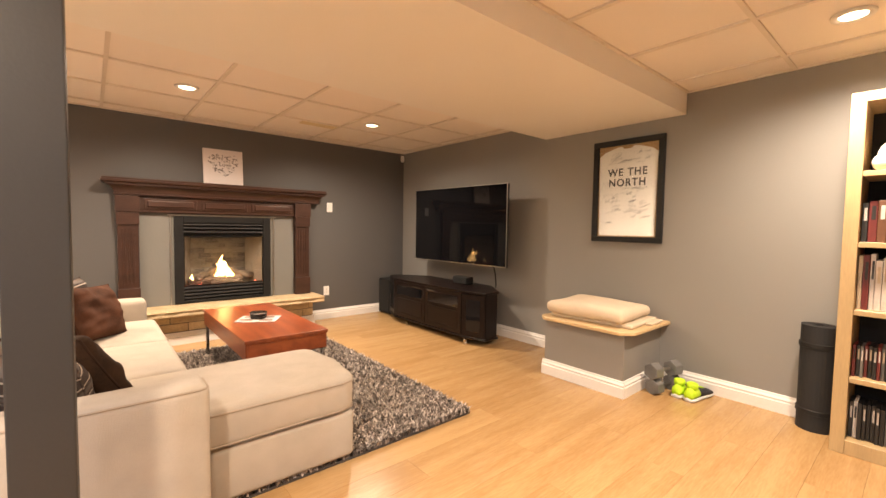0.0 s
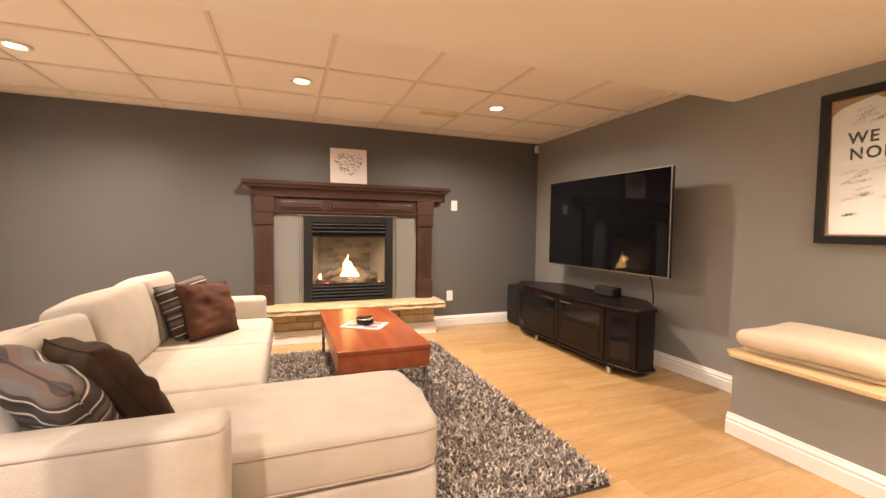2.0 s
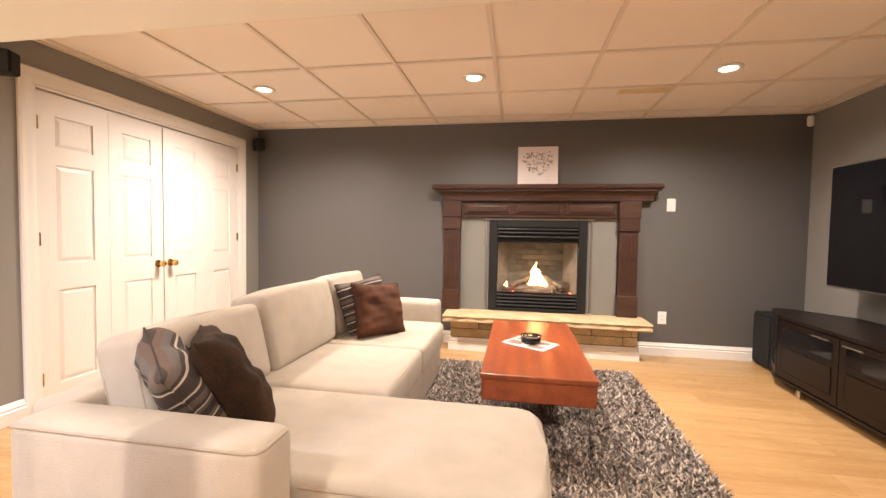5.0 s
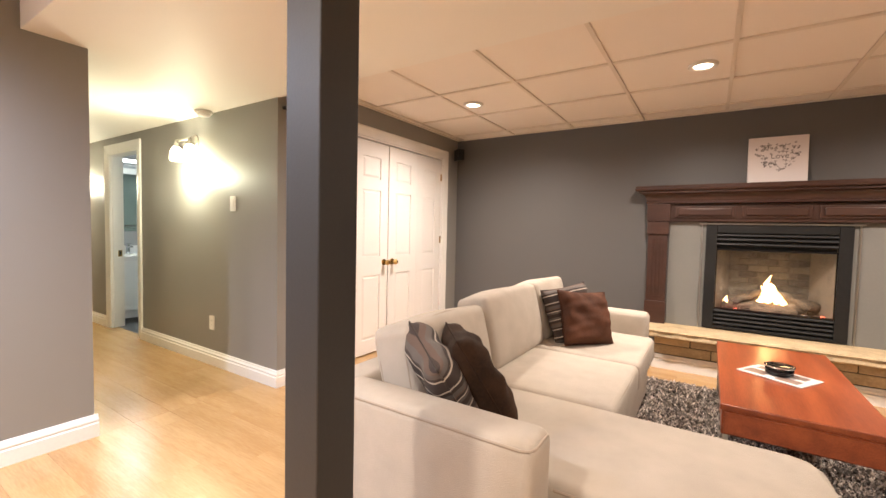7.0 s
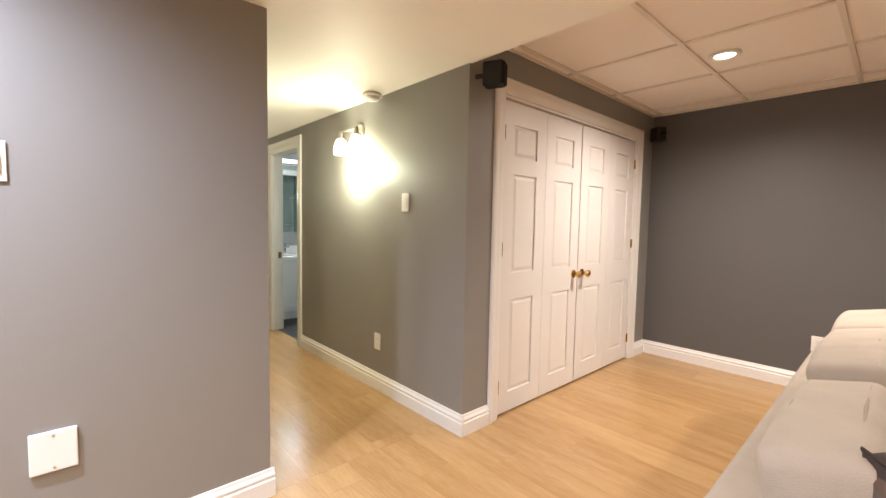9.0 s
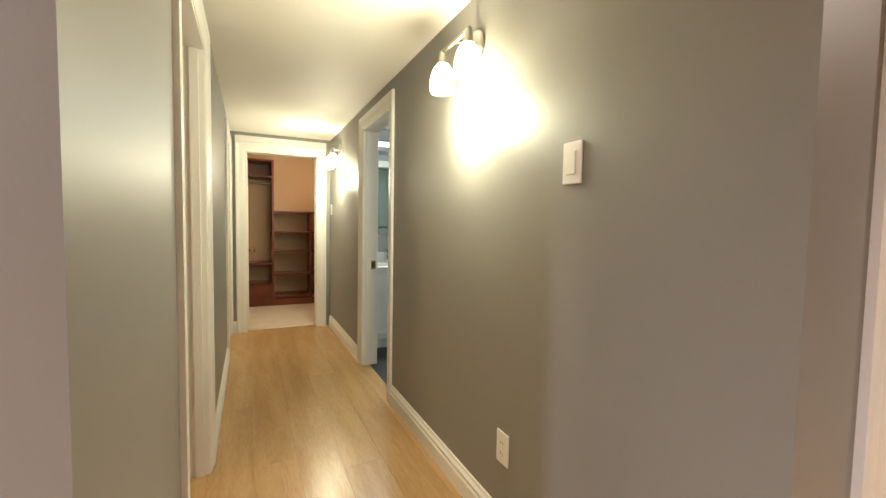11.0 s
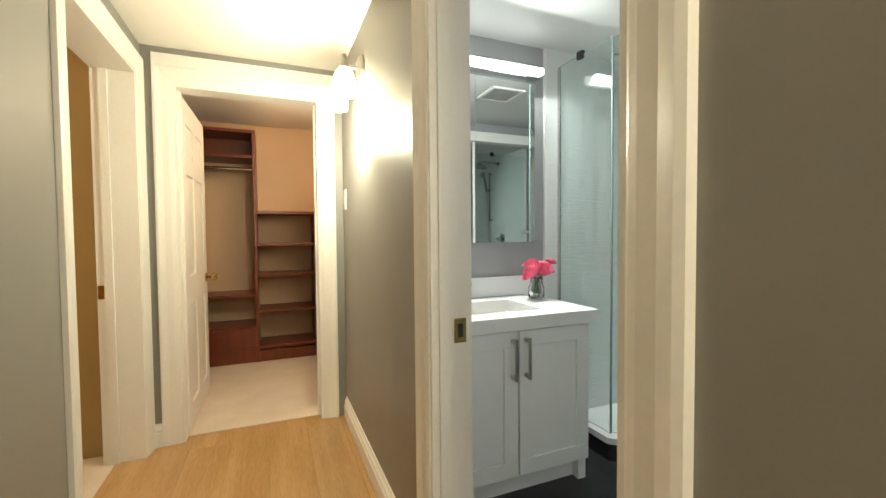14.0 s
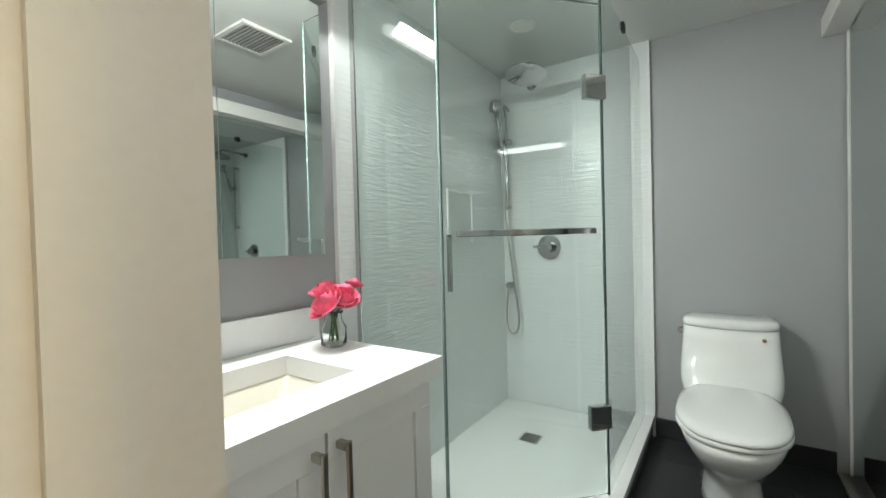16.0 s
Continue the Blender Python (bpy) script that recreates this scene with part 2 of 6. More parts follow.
def cushion(sx, sy, sz, puff=1.0, seed=0, wrinkle=0.006, n=14, rim=0.0):
    """A stuffed cushion lying flat, its middle fuller than its rim."""
    bm = bmesh.new()
    grid = {}
    for s in (1, -1):
        for i in range(n + 1):
            for j in range(n + 1):
                u, v = 2 * i / n - 1, 2 * j / n - 1
                edge = i in (0, n) or j in (0, n)
                if edge and s < 0:
                    grid[s, i, j] = grid[1, i, j]
                    continue
                fat = ((1 - u ** 4) * (1 - v ** 4)) ** (0.5 / puff)
                w = noise.noise(Vector((u * 2.1 + seed, v * 2.1, s * 1.7))) * wrinkle * 2 + noise.noise(Vector((u * 4.2 + seed, v * 1.6 + u, s))) * wrinkle
                side = 1 - 0.075 * (1 - u * u) * v ** 4 - 0.075 * (1 - v * v) * u ** 4
                grid[s, i, j] = bm.verts.new((u * sx / 2 * side, v * sy / 2 * side, s * (rim + (sz / 2 - rim) * fat) + w * (not edge)))
    for s in (1, -1):
        for i in range(n):
            for j in range(n):
                q = [grid[s, i, j], grid[s, i + 1, j], grid[s, i + 1, j + 1], grid[s, i, j + 1]]
                if len(set(q)) == 4:
                    bm.faces.new(q if s > 0 else q[::-1])
    return bm


def soft_box(x0, y0, z0, x1, y1, z1, r=0.05, crown=0.0, seed=0, cuts=8):
    """An upholstered block with rounded edges and a slightly crowned top."""
    bm = box(x0, y0, z0, x1, y1, z1)
    bmesh.ops.bevel(bm, geom=list(bm.edges), offset=r, segments=4, profile=0.5, affect="EDGES")
    bmesh.ops.subdivide_edges(bm, edges=[e for e in bm.edges if e.calc_length() > 0.2], cuts=cuts, use_grid_fill=True)
    cx, cy = (x0 + x1) / 2, (y0 + y1) / 2
    for v in bm.verts:
        u, w = 2 * (v.co.x - cx) / (x1 - x0), 2 * (v.co.y - cy) / (y1 - y0)
        if v.co.z > (z0 + z1) / 2:
            v.co.z += crown * (1 - u * u) * (1 - w * w)
        v.co += Vector((1, 1, 1)) * 0.0015 * noise.noise(v.co * 5 + Vector((seed, 0, 0)))
    return bm


BASE_PROFILE = [(0, 0), (0.018, 0), (0.018, 0.072), (0.011, 0.079), (0.015, 0.086), (0.015, 0.094), (0.007, 0.106), (0.004, 0.118), (0, 0.12)]


def baseboard(a, b, out, name="baseboard"):
    return solid(name, sweep(BASE_PROFILE, (*a, 0.0), (*b, 0.0), out), TRIM, "white painted moulded baseboard along the wall", "baseboard", "structure")


def wall(name, x0, y0, x1, y1, z0, z1, material, label):
    return solid(name, box(x0, y0, z0, x1, y1, z1), material, label, "wall", "structure")


CAS_PROFILE = [(0, 0), (0.088, 0), (0.088, 0.016), (0.076, 0.020), (0.066, 0.017), (0.050, 0.012), (0.020, 0.010), (0.006, 0.007), (0, 0.005)]


def casing(name, axis, at, lo, hi, top, out, parent):
    """Door casing of three mitred-looking mouldings on a wall face; profile from the opening outwards."""
    for side in ("l", "r", "t"):
        bm = bmesh.new()
        rows = []
        if side == "t":
            ends = ((lo, top), (hi, top))
            for k, (e, z) in enumerate(ends):
                sgn = -1 if k == 0 else 1
                rows.append([(e + sgn * u, z + u, w) for u, w in CAS_PROFILE])
        else:
            e, sgn = (lo, -1) if side == "l" else (hi, 1)
            rows.append([(e + sgn * u, 0.0, w) for u, w in CAS_PROFILE])
            rows.append([(e + sgn * u, top + u, w) for u, w in CAS_PROFILE])
        vs = []
        for row in rows:
            vs.append([bm.verts.new((at + out * w, s, z) if axis == "x" else (s, at + out * w, z)) for s, z, w in row])
        n = len(CAS_PROFILE)
        for i in range(n):
            bm.faces.new((vs[0][i], vs[0][(i + 1) % n], vs[1][(i + 1) % n], vs[1][i]))
        bm.faces.new(vs[0][::-1])
        bm.faces.new(vs[1])
        bmesh.ops.recalc_face_normals(bm, faces=bm.faces)
        part("casing", bm, TRIM, parent)


# ---- the plan ----
XE, XW, YN, YS = 3.71, -1.65, 5.43, -1.3
HN, HS, XL = 2.97, 1.972, -1.835
ZC, ZB = 2.22, 2.065
BN, BS = 2.985, 1.72
XEND = -6.04

for nm, x0, x1, z0, z1 in (("wall_north_1", -5.75, 0.905, 0, 2.4), ("wall_north_2", 1.84, XE + 0.12, 0, 2.4), ("wall_north_3", 0.905, 1.84, 1.255, 2.4), ("wall_north_4", 0.905, 1.84, 0, 0.37)):
    wall(nm, x0, YN, x1, YN + 0.12, z0, z1, WALL_DARK, "dark charcoal painted accent wall behind the fireplace")
wall("wall_east", XE, YS, XE + 0.12, YN, 0, 2.4, WALL_GREY, "warm grey painted wall behind the television")
wall("wall_south", XL, YS - 0.12, XE + 0.12, YS, 0, 2.4, WALL_GREY, "warm grey painted wall closing the basement room")
wall("wall_west_low", XL - 0.12, YS - 0.12, XL, HS, 0, 2.4, WALL_GREY, "warm grey painted wall beside the hallway")
# hallway walls with their door openings
BD0, BD1, DTOP = -4.578, -3.885, 1.90
LD0, LD1 = -5.945, -5.19
ND0, ND1 = -3.40, -2.64
ED0, ED1 = 2.11, 2.835
for nm, a, b, z0 in (("wall_hall_north_1", BD1, XW, 0), ("wall_hall_north_2", XEND, BD0, 0), ("wall_hall_north_3", BD0, BD1, DTOP)):
    wall(nm, a, HN, b, HN + 0.12, z0, 2.4, WALL_GREY, "grey painted hallway wall with sconces")
for nm, a, b, z0 in (("wall_hall_south_1", ND1, XL - 0.12, 0), ("wall_hall_south_2", LD1, ND0, 0), ("wall_hall_south_3", LD0, LD1, DTOP), ("wall_hall_south_4", ND0, ND1, DTOP), ("wall_hall_south_5", XEND, LD0, 0)):
    wall(nm, a, HS - 0.17, b, HS, z0, 2.4, WALL_GREY, "grey painted hallway wall")
for nm, a, b, z0 in (("wall_hall_end_1", HS - 0.17, ED0, 0), ("wall_hall_end_2", ED1, 4.0, 0), ("wall_hall_end_3", ED0, ED1, 1.885)):
    wall(nm, XEND - 0.12, a, XEND, b, z0, 2.4, WALL_GREY, "grey painted wall at the end of the hallway")
# closet front wall with its double door opening
CD0, CD1, CDT = 3.272, 5.11, 1.97
for nm, a, b, z0 in (("wall_closet_1", HN + 0.12, CD0, 0), ("wall_closet_2", CD1, YN, 0), ("wall_closet_3", CD0, CD1, CDT)):
    wall(nm, XW - 0.12, a, XW, b, z0, 2.4, WALL_GREY, "grey painted wall round the closet doors")
wall("wall_closet_back", XW - 0.8, HN + 0.12, XW - 0.7, YN, 0, 2.4, WALL_GREY, "plain wall at the back of the closet")

# ceilings
solid("ceiling_bulkhead", box(XL, BS, ZB, XE, BN, ZC + 0.1), CEIL, "smooth cream painted drywall bulkhead across the room", "ceiling", "structure")
solid("ceiling_hall", box(XEND, HS - 0.12, ZB, XL, HN + 0.12, ZC + 0.1), CEIL, "smooth cream painted hallway ceiling", "ceiling", "structure")


def grid_ceiling(name, x0, x1, y0, y1, gx, gy, step=0.645):
    """Suspended ceiling: tiles a little above the tee faces."""
    bm = box(x0, y0, ZC + 0.012, x1, y1, ZC + 0.06)
    ob = solid(name, bm, TILE_C, "suspended ceiling of square cream tiles in a metal grid", "ceiling", "structure")
    ob.data.materials.append(TEE)
    bm = bmesh.new()
    bm.from_mesh(ob.data)
    n = len(bm.faces)
    x = gx - math.floor((gx - x0) / step) * step
    while x < x1:
        if x > x0 + 0.02:
            box(x - 0.012, y0, ZC, x + 0.012, y1, ZC + 0.0118, bm=bm)
        x += step
    y = gy - math.floor((gy - y0) / step) * step
    while y < y1:
        if y > y0 + 0.02:
            box(x0, y - 0.012, ZC + 0.0006, x1, y + 0.012, ZC + 0.0116, bm=bm)
        y += step
    for a in ((x0, y0, x1, y0 + 0.02), (x0, y1 - 0.02, x1, y1), (x0, y0, x0 + 0.02, y1), (x1 - 0.02, y0, x1, y1)):
        box(a[0], a[1], ZC - 0.0006, a[2], a[3], ZC + 0.0114, bm=bm)
    for f in list(bm.faces)[n:]:
        f.material_index = 1
    bm.to_mesh(ob.data)
    bm.free()


grid_ceiling("ceiling_north", XW, XE, BN, YN, 0.362, 3.912)
grid_ceiling("ceiling_south", XL, XE, YS, BS, 2.755, 1.09)

# floors below the pieces
solid("floor_base", box(XEND - 0.06, YS, -0.1, XE, YN, -0.006), LAM_SUB, "dark underlay in the joints of the floor", "floor", "structure")

# post
post = thing("support_post", "dark grey painted square steel support post under the bulkhead", "post")
part("shaft", box(0.115, 1.735, 0.0, 0.229, 1.850, ZB - 0.001, 0.004, 2), POST, post)

# baseboards
baseboard((XW, YN), (XE, YN), (0, -1))
baseboard((XE, 2.52), (XE, YN - 0.016), (-1, 0))
baseboard((XE, YS), (XE, 1.80), (-1, 0))
baseboard((XW, HN + 0.0), (XW, CD0 - 0.0885), (1, 0))
baseboard((XW, CD1 + 0.0885), (XW, YN - 0.016), (1, 0))
baseboard((BD1 + 0.0885, HN), (XW + 0.016, HN), (0, -1))
baseboard((XEND + 0.016, HN), (BD0 - 0.0885, HN), (0, -1))
baseboard((XL, YS), (XL, HS + 0.016), (1, 0))
baseboard((ND1 + 0.0885, HS), (XL, HS), (0, 1))
baseboard((LD1 + 0.0885, HS), (ND0 - 0.0885, HS), (0, 1))
baseboard((XEND, HS), (XEND, ED0 - 0.0885), (1, 0))

# ledge
wall("wall_ledge", 3.10, 1.835, XE, 2.495, 0, 0.455, WALL_GREY, "low grey painted boxed-in ledge against the wall")
baseboard((3.10, 1.819), (3.10, 2.511), (-1, 0))
baseboard((3.10, 1.835), (XE - 0.016, 1.835), (0, -1))
baseboard((3.10, 2.495), (XE - 0.016, 2.495), (0, 1))
lid = thing("ledge_top", "unpainted plywood board with clipped corners on the grey ledge", "board")
part("board", prism([(3.11, 1.765), (3.71, 1.765), (3.71, 2.525), (3.09, 2.525), (3.03, 2.465), (3.03, 1.84)], 0.456, 0.480, 0.003), PLY, lid)


# ---- doors ----
def six_panel(w, h, cols, thick=0.035, margin=0.09):
    """Leaf with raised panels on both faces, built from strips round each panel."""
    bm = bmesh.new()
    heights = [(0.065, 0.372), (0.46, 0.775), (0.83, 0.93)]
    xs = []
    gap = margin
    pw = (w - gap * (cols + 1)) / cols
    for c in range(cols):
        xs.append((gap + c * (pw + gap), gap + c * (pw + gap) + pw))
    zs = [(a * h, b * h) for a, b in heights]
    cutx = sorted({0, w, *[v for p in xs for v in p]})
    cutz = sorted({0, h, *[v for p in zs for v in p]})
    for side, y in ((-1, 0.0), (1, thick)):
        vs = {(i, k): bm.verts.new((x, y, z)) for i, x in enumerate(cutx) for k, z in enumerate(cutz)}
        for i in range(len(cutx) - 1):
            for k in range(len(cutz) - 1):
                q = [vs[i, k], vs[i + 1, k], vs[i + 1, k + 1], vs[i, k + 1]]
                f = bm.faces.new(q if side < 0 else q[::-1])
                if (cutx[i], cutx[i + 1]) in xs and (cutz[k], cutz[k + 1]) in zs:
                    inner = f
                    for off, dep in ((0.012, 0.011), (0.012, 0.0), (0.030, -0.008)):
                        bmesh.ops.inset_individual(bm, faces=[inner], thickness=off, depth=0)
                        for v in inner.verts:
                            v.co.y += -side * dep if dep > 0 else side * -dep
    for a, b in (((0, 0), (0, h)), ((w, 0), (w, h)), ((0, 0), (w, 0)), ((0, h), (w, h))):
        bm.faces.new([bm.verts.new((a[0], 0, a[1])), bm.verts.new((b[0], 0, b[1])), bm.verts.new((b[0], thick, b[1])), bm.verts.new((a[0], thick, a[1]))])
    return bm


def knob_set(parent, x, z, y, lever=False, sgn=-1):
    bm = cyl(x, z, y - 0.006 if sgn < 0 else y, y if sgn < 0 else y + 0.006, 0.03, axis="y")
    k = part("handle_rose", bm, BRASS, parent, "polished brass rose")
    prof = [(0.010, 0), (0.010, 0.02), (0.018, 0.028), (0.026, 0.042), (0.026, 0.052), (0.018, 0.064), (0.004, 0.068)]
    bm = lathe(prof)
    bmesh.ops.rotate(bm, cent=(0, 0, 0), matrix=Matrix.Rotation(radians(90 if sgn < 0 else -90), 3, "X"), verts=bm.verts)
    bmesh.ops.translate(bm, vec=(x, y + sgn * 0.004, z), verts=bm.verts)
    part("knob", bm, BRASS, parent, "polished brass knob", True)


# closet double doors: each of two narrow hinged leaves with three raised panels
closet_frame = thing("door_1", "white painted casing round the closet's folding double doors", "door frame", kind="structure")
casing("casing", "x", XW, CD0, CD1, CDT, 1, closet_frame)
part("head", box(XW - 0.11, CD0, CDT - 0.016, XW - 0.001, CD1, CDT - 0.001), TRIM, closet_frame)
part("jamb", box(XW - 0.11, CD0 - 0.0, 0, XW - 0.001, CD0 + 0.012, CDT - 0.017), TRIM, closet_frame)
part("jamb", box(XW - 0.11, CD1 - 0.012, 0, XW - 0.001, CD1, CDT - 0.017), TRIM, closet_frame)
leaf_w = (CD1 - CD0 - 0.044) / 4
for k in range(2):
    d = thing("closet_door", "white folding closet door of two panelled leaves with a brass knob, shut", "door", group="closet double doors")
    d.matrix_basis = pose(XW - 0.012, CD0 + 0.015 + k * (2 * leaf_w + 0.009), 0.014, 0, 0, 90)
    for j in range(2):
        leaf = part("leaf", six_panel(leaf_w - 0.0025, 1.93, 1, margin=0.105), DOORW, d)
        leaf.location = (j * leaf_w, 0.0, 0.0)
    knob_set(d, 2 * leaf_w - 0.055 if k == 0 else 0.055, 0.83, 0.0)
    for hz in (0.14, 1.0, 1.70):
        hx = 0.0 if k == 0 else 2 * leaf_w
        hinge = part("hinge", box(hx - 0.012, -0.0045, hz, hx + 0.012, -0.0005, hz + 0.075, 0.001), BRASS, d, "brass butt hinge")
        part("hinge_pin", cyl(hx, -0.007, hz - 0.003, hz + 0.078, 0.005, seg=10), BRASS, hinge)

# bathroom door frame
def opening_frame(name, label, axis, at, thick, lo, hi, top, sides=(1, -1), stop=0.02):
    fr = thing(name, label, "door frame", kind="structure")
    for s in sides:
        casing("casing", axis, at + (thick if s > 0 else 0), lo, hi, top, s, fr)
    for a, b in ((lo - 0.0, lo + 0.014), (hi - 0.014, hi)):
        args = (a, at - 0.002, 0, b, at + thick + 0.002, top - 0.0145) if axis == "y" else (at - 0.002, a, 0, at + thick + 0.002, b, top - 0.0145)
        part("jamb", box(*args), TRIM, fr)
    args = (lo, at - 0.002, top - 0.014, hi, at + thick + 0.002, top) if axis == "y" else (at - 0.002, lo, top - 0.014, at + thick + 0.002, hi, top)
    part("head", box(*args), TRIM, fr)
    mid = at + stop
    for a, b in ((lo + 0.0142, lo + 0.024), (hi - 0.024, hi - 0.0142)):
        args = (a, mid, 0, b, mid + 0.035, top - 0.015) if axis == "y" else (mid, a, 0, mid + 0.035, b, top - 0.015)
        part("door_stop", box(*args), TRIM, fr)
    return fr


bath_frame = opening_frame("door_2", "white painted door frame into the bathroom", "y", HN, 0.12, BD0, BD1, DTOP)
strike = part("strike_plate", box(BD0 + 0.0142, HN + 0.066, 0.785, BD0 + 0.017, HN + 0.104, 0.855, 0.001), BRASS, bath_frame, "worn brass strike plate")
part("latch_hole", box(BD0 + 0.0171, HN + 0.077, 0.80, BD0 + 0.0176, HN + 0.093, 0.84), BLACK, strike)
ld_frame = opening_frame("door_3", "white painted door frame of a side room", "y", HS - 0.17, 0.17, LD0, LD1, DTOP, stop=0.03)
part("strike_plate", box(LD0 + 0.0142, HS - 0.168, 0.80, LD0 + 0.017, HS - 0.143, 0.865, 0.001), BRASS, ld_frame, "brass strike plate")
nd_frame = opening_frame("door_4", "white painted door frame of a mustard coloured room", "y", HS - 0.17, 0.17, ND0, ND1, DTOP, stop=0.115)
part("strike_plate", box(ND0 + 0.0142, HS - 0.145, 0.765, ND0 + 0.0172, HS - 0.115, 0.822, 0.001), BRASS, nd_frame, "brass strike plate")
ed_frame = opening_frame("door_5", "white painted door frame of the walk-in closet", "x", XEND - 0.12, 0.12, ED0, ED1, 1.885)
part("head_board", box(XEND + 0.0005, ED0 - 0.088, 1.9735, XEND + 0.014, ED1 + 0.088, 2.03), TRIM, ed_frame)
for hz in (0.19, 1.66):
    part("hinge_plate", box(XEND - 0.116, ED0 + 0.0143, hz, XEND - 0.082, ED0 + 0.0175, hz + 0.088, 0.001), BRASS, ed_frame, "brass hinge plate")
ed_door = thing("closet_room_door", "white six-panel door standing open into the walk-in closet", "door", (XEND - 0.125, ED0 + 0.016, 0.012), 179)
part("leaf", six_panel(0.70, 1.855, 2), DOORW, ed_door)
knob_set(ed_door, 0.64, 0.80, 0.0)
knob_set(ed_door, 0.64, 0.80, 0.035, sgn=1)
for hz in (0.2, 1.6):
    part("hinge", box(-0.008, 0.0, hz, 0.004, 0.03, hz + 0.09), BRASS, ed_door, "brass butt hinge")

# ---- rooms off the hallway ----
wall("wall_closet_room_west", -7.88, 0.5, -7.76, 4.0, 0, 2.4, WALL_TAN, "tan painted back wall of the walk-in closet")
wall("wall_closet_room_south", -8.16, 0.9, XEND - 0.12, 1.02, 0, 2.4, WALL_TAN, "tan painted wall of the walk-in closet")
wall("wall_closet_room_north", -8.16, 3.5, XEND - 0.12, 3.62, 0, 2.4, WALL_TAN, "tan painted wall of the walk-in closet")
solid("ceiling_closet_room", box(-7.88, 0.9, 2.12, XEND - 0.12, 3.62, 2.2), CEIL, "cream painted ceiling of the walk-in closet", "ceiling", "structure")
solid("floor_closet_room", box(-8.16, 0.9, -0.1, XEND - 0.061, 3.62, 0.004), CARPET, "pale beige cut-pile carpet", "floor", "structure")
bulb(-6.62, 2.95, 1.98, 26, (1.0, 0.78, 0.50), 0.08)

wall("wall_gold_west", -5.0, -0.6, -4.88, HS - 0.12, 0, 2.4, WALL_GOLD, "mustard painted wall of a side room")
wall("wall_gold_south", -4.88, -0.7, XL - 0.12, -0.58, 0, 2.4, WALL_GOLD, "mustard painted wall of a side room")
solid("ceiling_gold", box(-5.0, -0.7, ZB + 0.1, XL - 0.12, HS - 0.12, ZB + 0.2), CEIL, "cream painted ceiling of a side room", "ceiling", "structure")
bulb(-3.4, 0.5, 1.95, 54, (1.0, 0.82, 0.52), 0.08)
wall("wall_side_west", XEND - 0.12, -0.58, XEND, HS - 0.17, 0, 2.4, WALL_GOLD, "mustard painted wall of a side room")
wall("wall_side_south", XEND - 0.12, -0.7, -5.0, -0.58, 0, 2.4, WALL_GOLD, "mustard painted wall of a side room")
solid("ceiling_side", box(XEND - 0.12, -0.7, ZB + 0.1, -5.0, HS - 0.12, ZB + 0.2), CEIL, "cream painted ceiling of a side room", "ceiling", "structure")
solid("floor_side", box(XEND - 0.01, -0.7, -0.1, -5.0, HS - 0.125, -0.001), CARPET, "pale floor of a side room", "floor", "structure")
bulb(-5.5, 0.6, 1.95, 32, (1.0, 0.8, 0.5), 0.08)

# bathroom shell
wall("wall_bath_west", -5.75, HN + 0.12, BATH_W, YN, 0, 2.4, WALL_BATH, "pale grey painted bathroom wall behind the vanity")
BATH_E = -3.78
wall("wall_bath_east", BATH_E, HN + 0.12, BATH_E + 0.1, YN, 0, 2.4, WALL_BATH, "pale grey painted bathroom wall")
wall("wall_bath_north", BATH_W, YN - 0.02, BATH_E, YN - 0.001, 0, 2.4, WALL_BATH, "pale grey painted bathroom wall behind the toilet")
wall("wall_bath_south_1", BATH_W, HN + 0.1205, BD0 - 0.0885, HN + 0.13, 0, 2.4, WALL_BATH, "pale grey painted bathroom wall beside the door")
wall("wall_bath_south_2", BD1 + 0.0885, HN + 0.1205, BATH_E + 0.02, HN + 0.13, 0, 2.4, WALL_BATH, "pale grey painted bathroom wall beside the door")
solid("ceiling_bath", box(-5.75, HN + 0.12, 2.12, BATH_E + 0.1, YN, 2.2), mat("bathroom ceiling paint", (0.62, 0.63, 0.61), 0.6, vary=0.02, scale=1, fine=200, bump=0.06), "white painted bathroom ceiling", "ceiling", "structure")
solid("floor_bath_base", box(-5.75, HN + 0.06, -0.1, BATH_E + 0.1, YN, -0.0055), GROUT, "dark grout bed of the bathroom floor", "floor", "structure")

# ---- lamp bodies, with the added southmost pot ----
SHADE = glow("frosted shade", (1.0, 0.86, 0.55), 14)
LENS = glow("pot light lens", (1.0, 0.85, 0.62), 12)
BAR = glow("light bar lens", (0.95, 1.0, 0.98), 6)
for px, py in POTS:
    pot = thing("pot_light", "white-rimmed recessed ceiling pot light, lit", "ceiling light", (px, py, ZC), group="recessed pot lights")
    part("rim", lathe([(0.052, 0.004), (0.056, -0.002), (0.066, -0.006), (0.080, -0.003), (0.083, 0.002), (0.083, 0.008), (0.052, 0.008)], 32), PLASTIC_W, pot, "", True)
    part("lens", cyl(0, 0, 0.0015, 0.0035, 0.052), LENS, pot, "glowing lens")

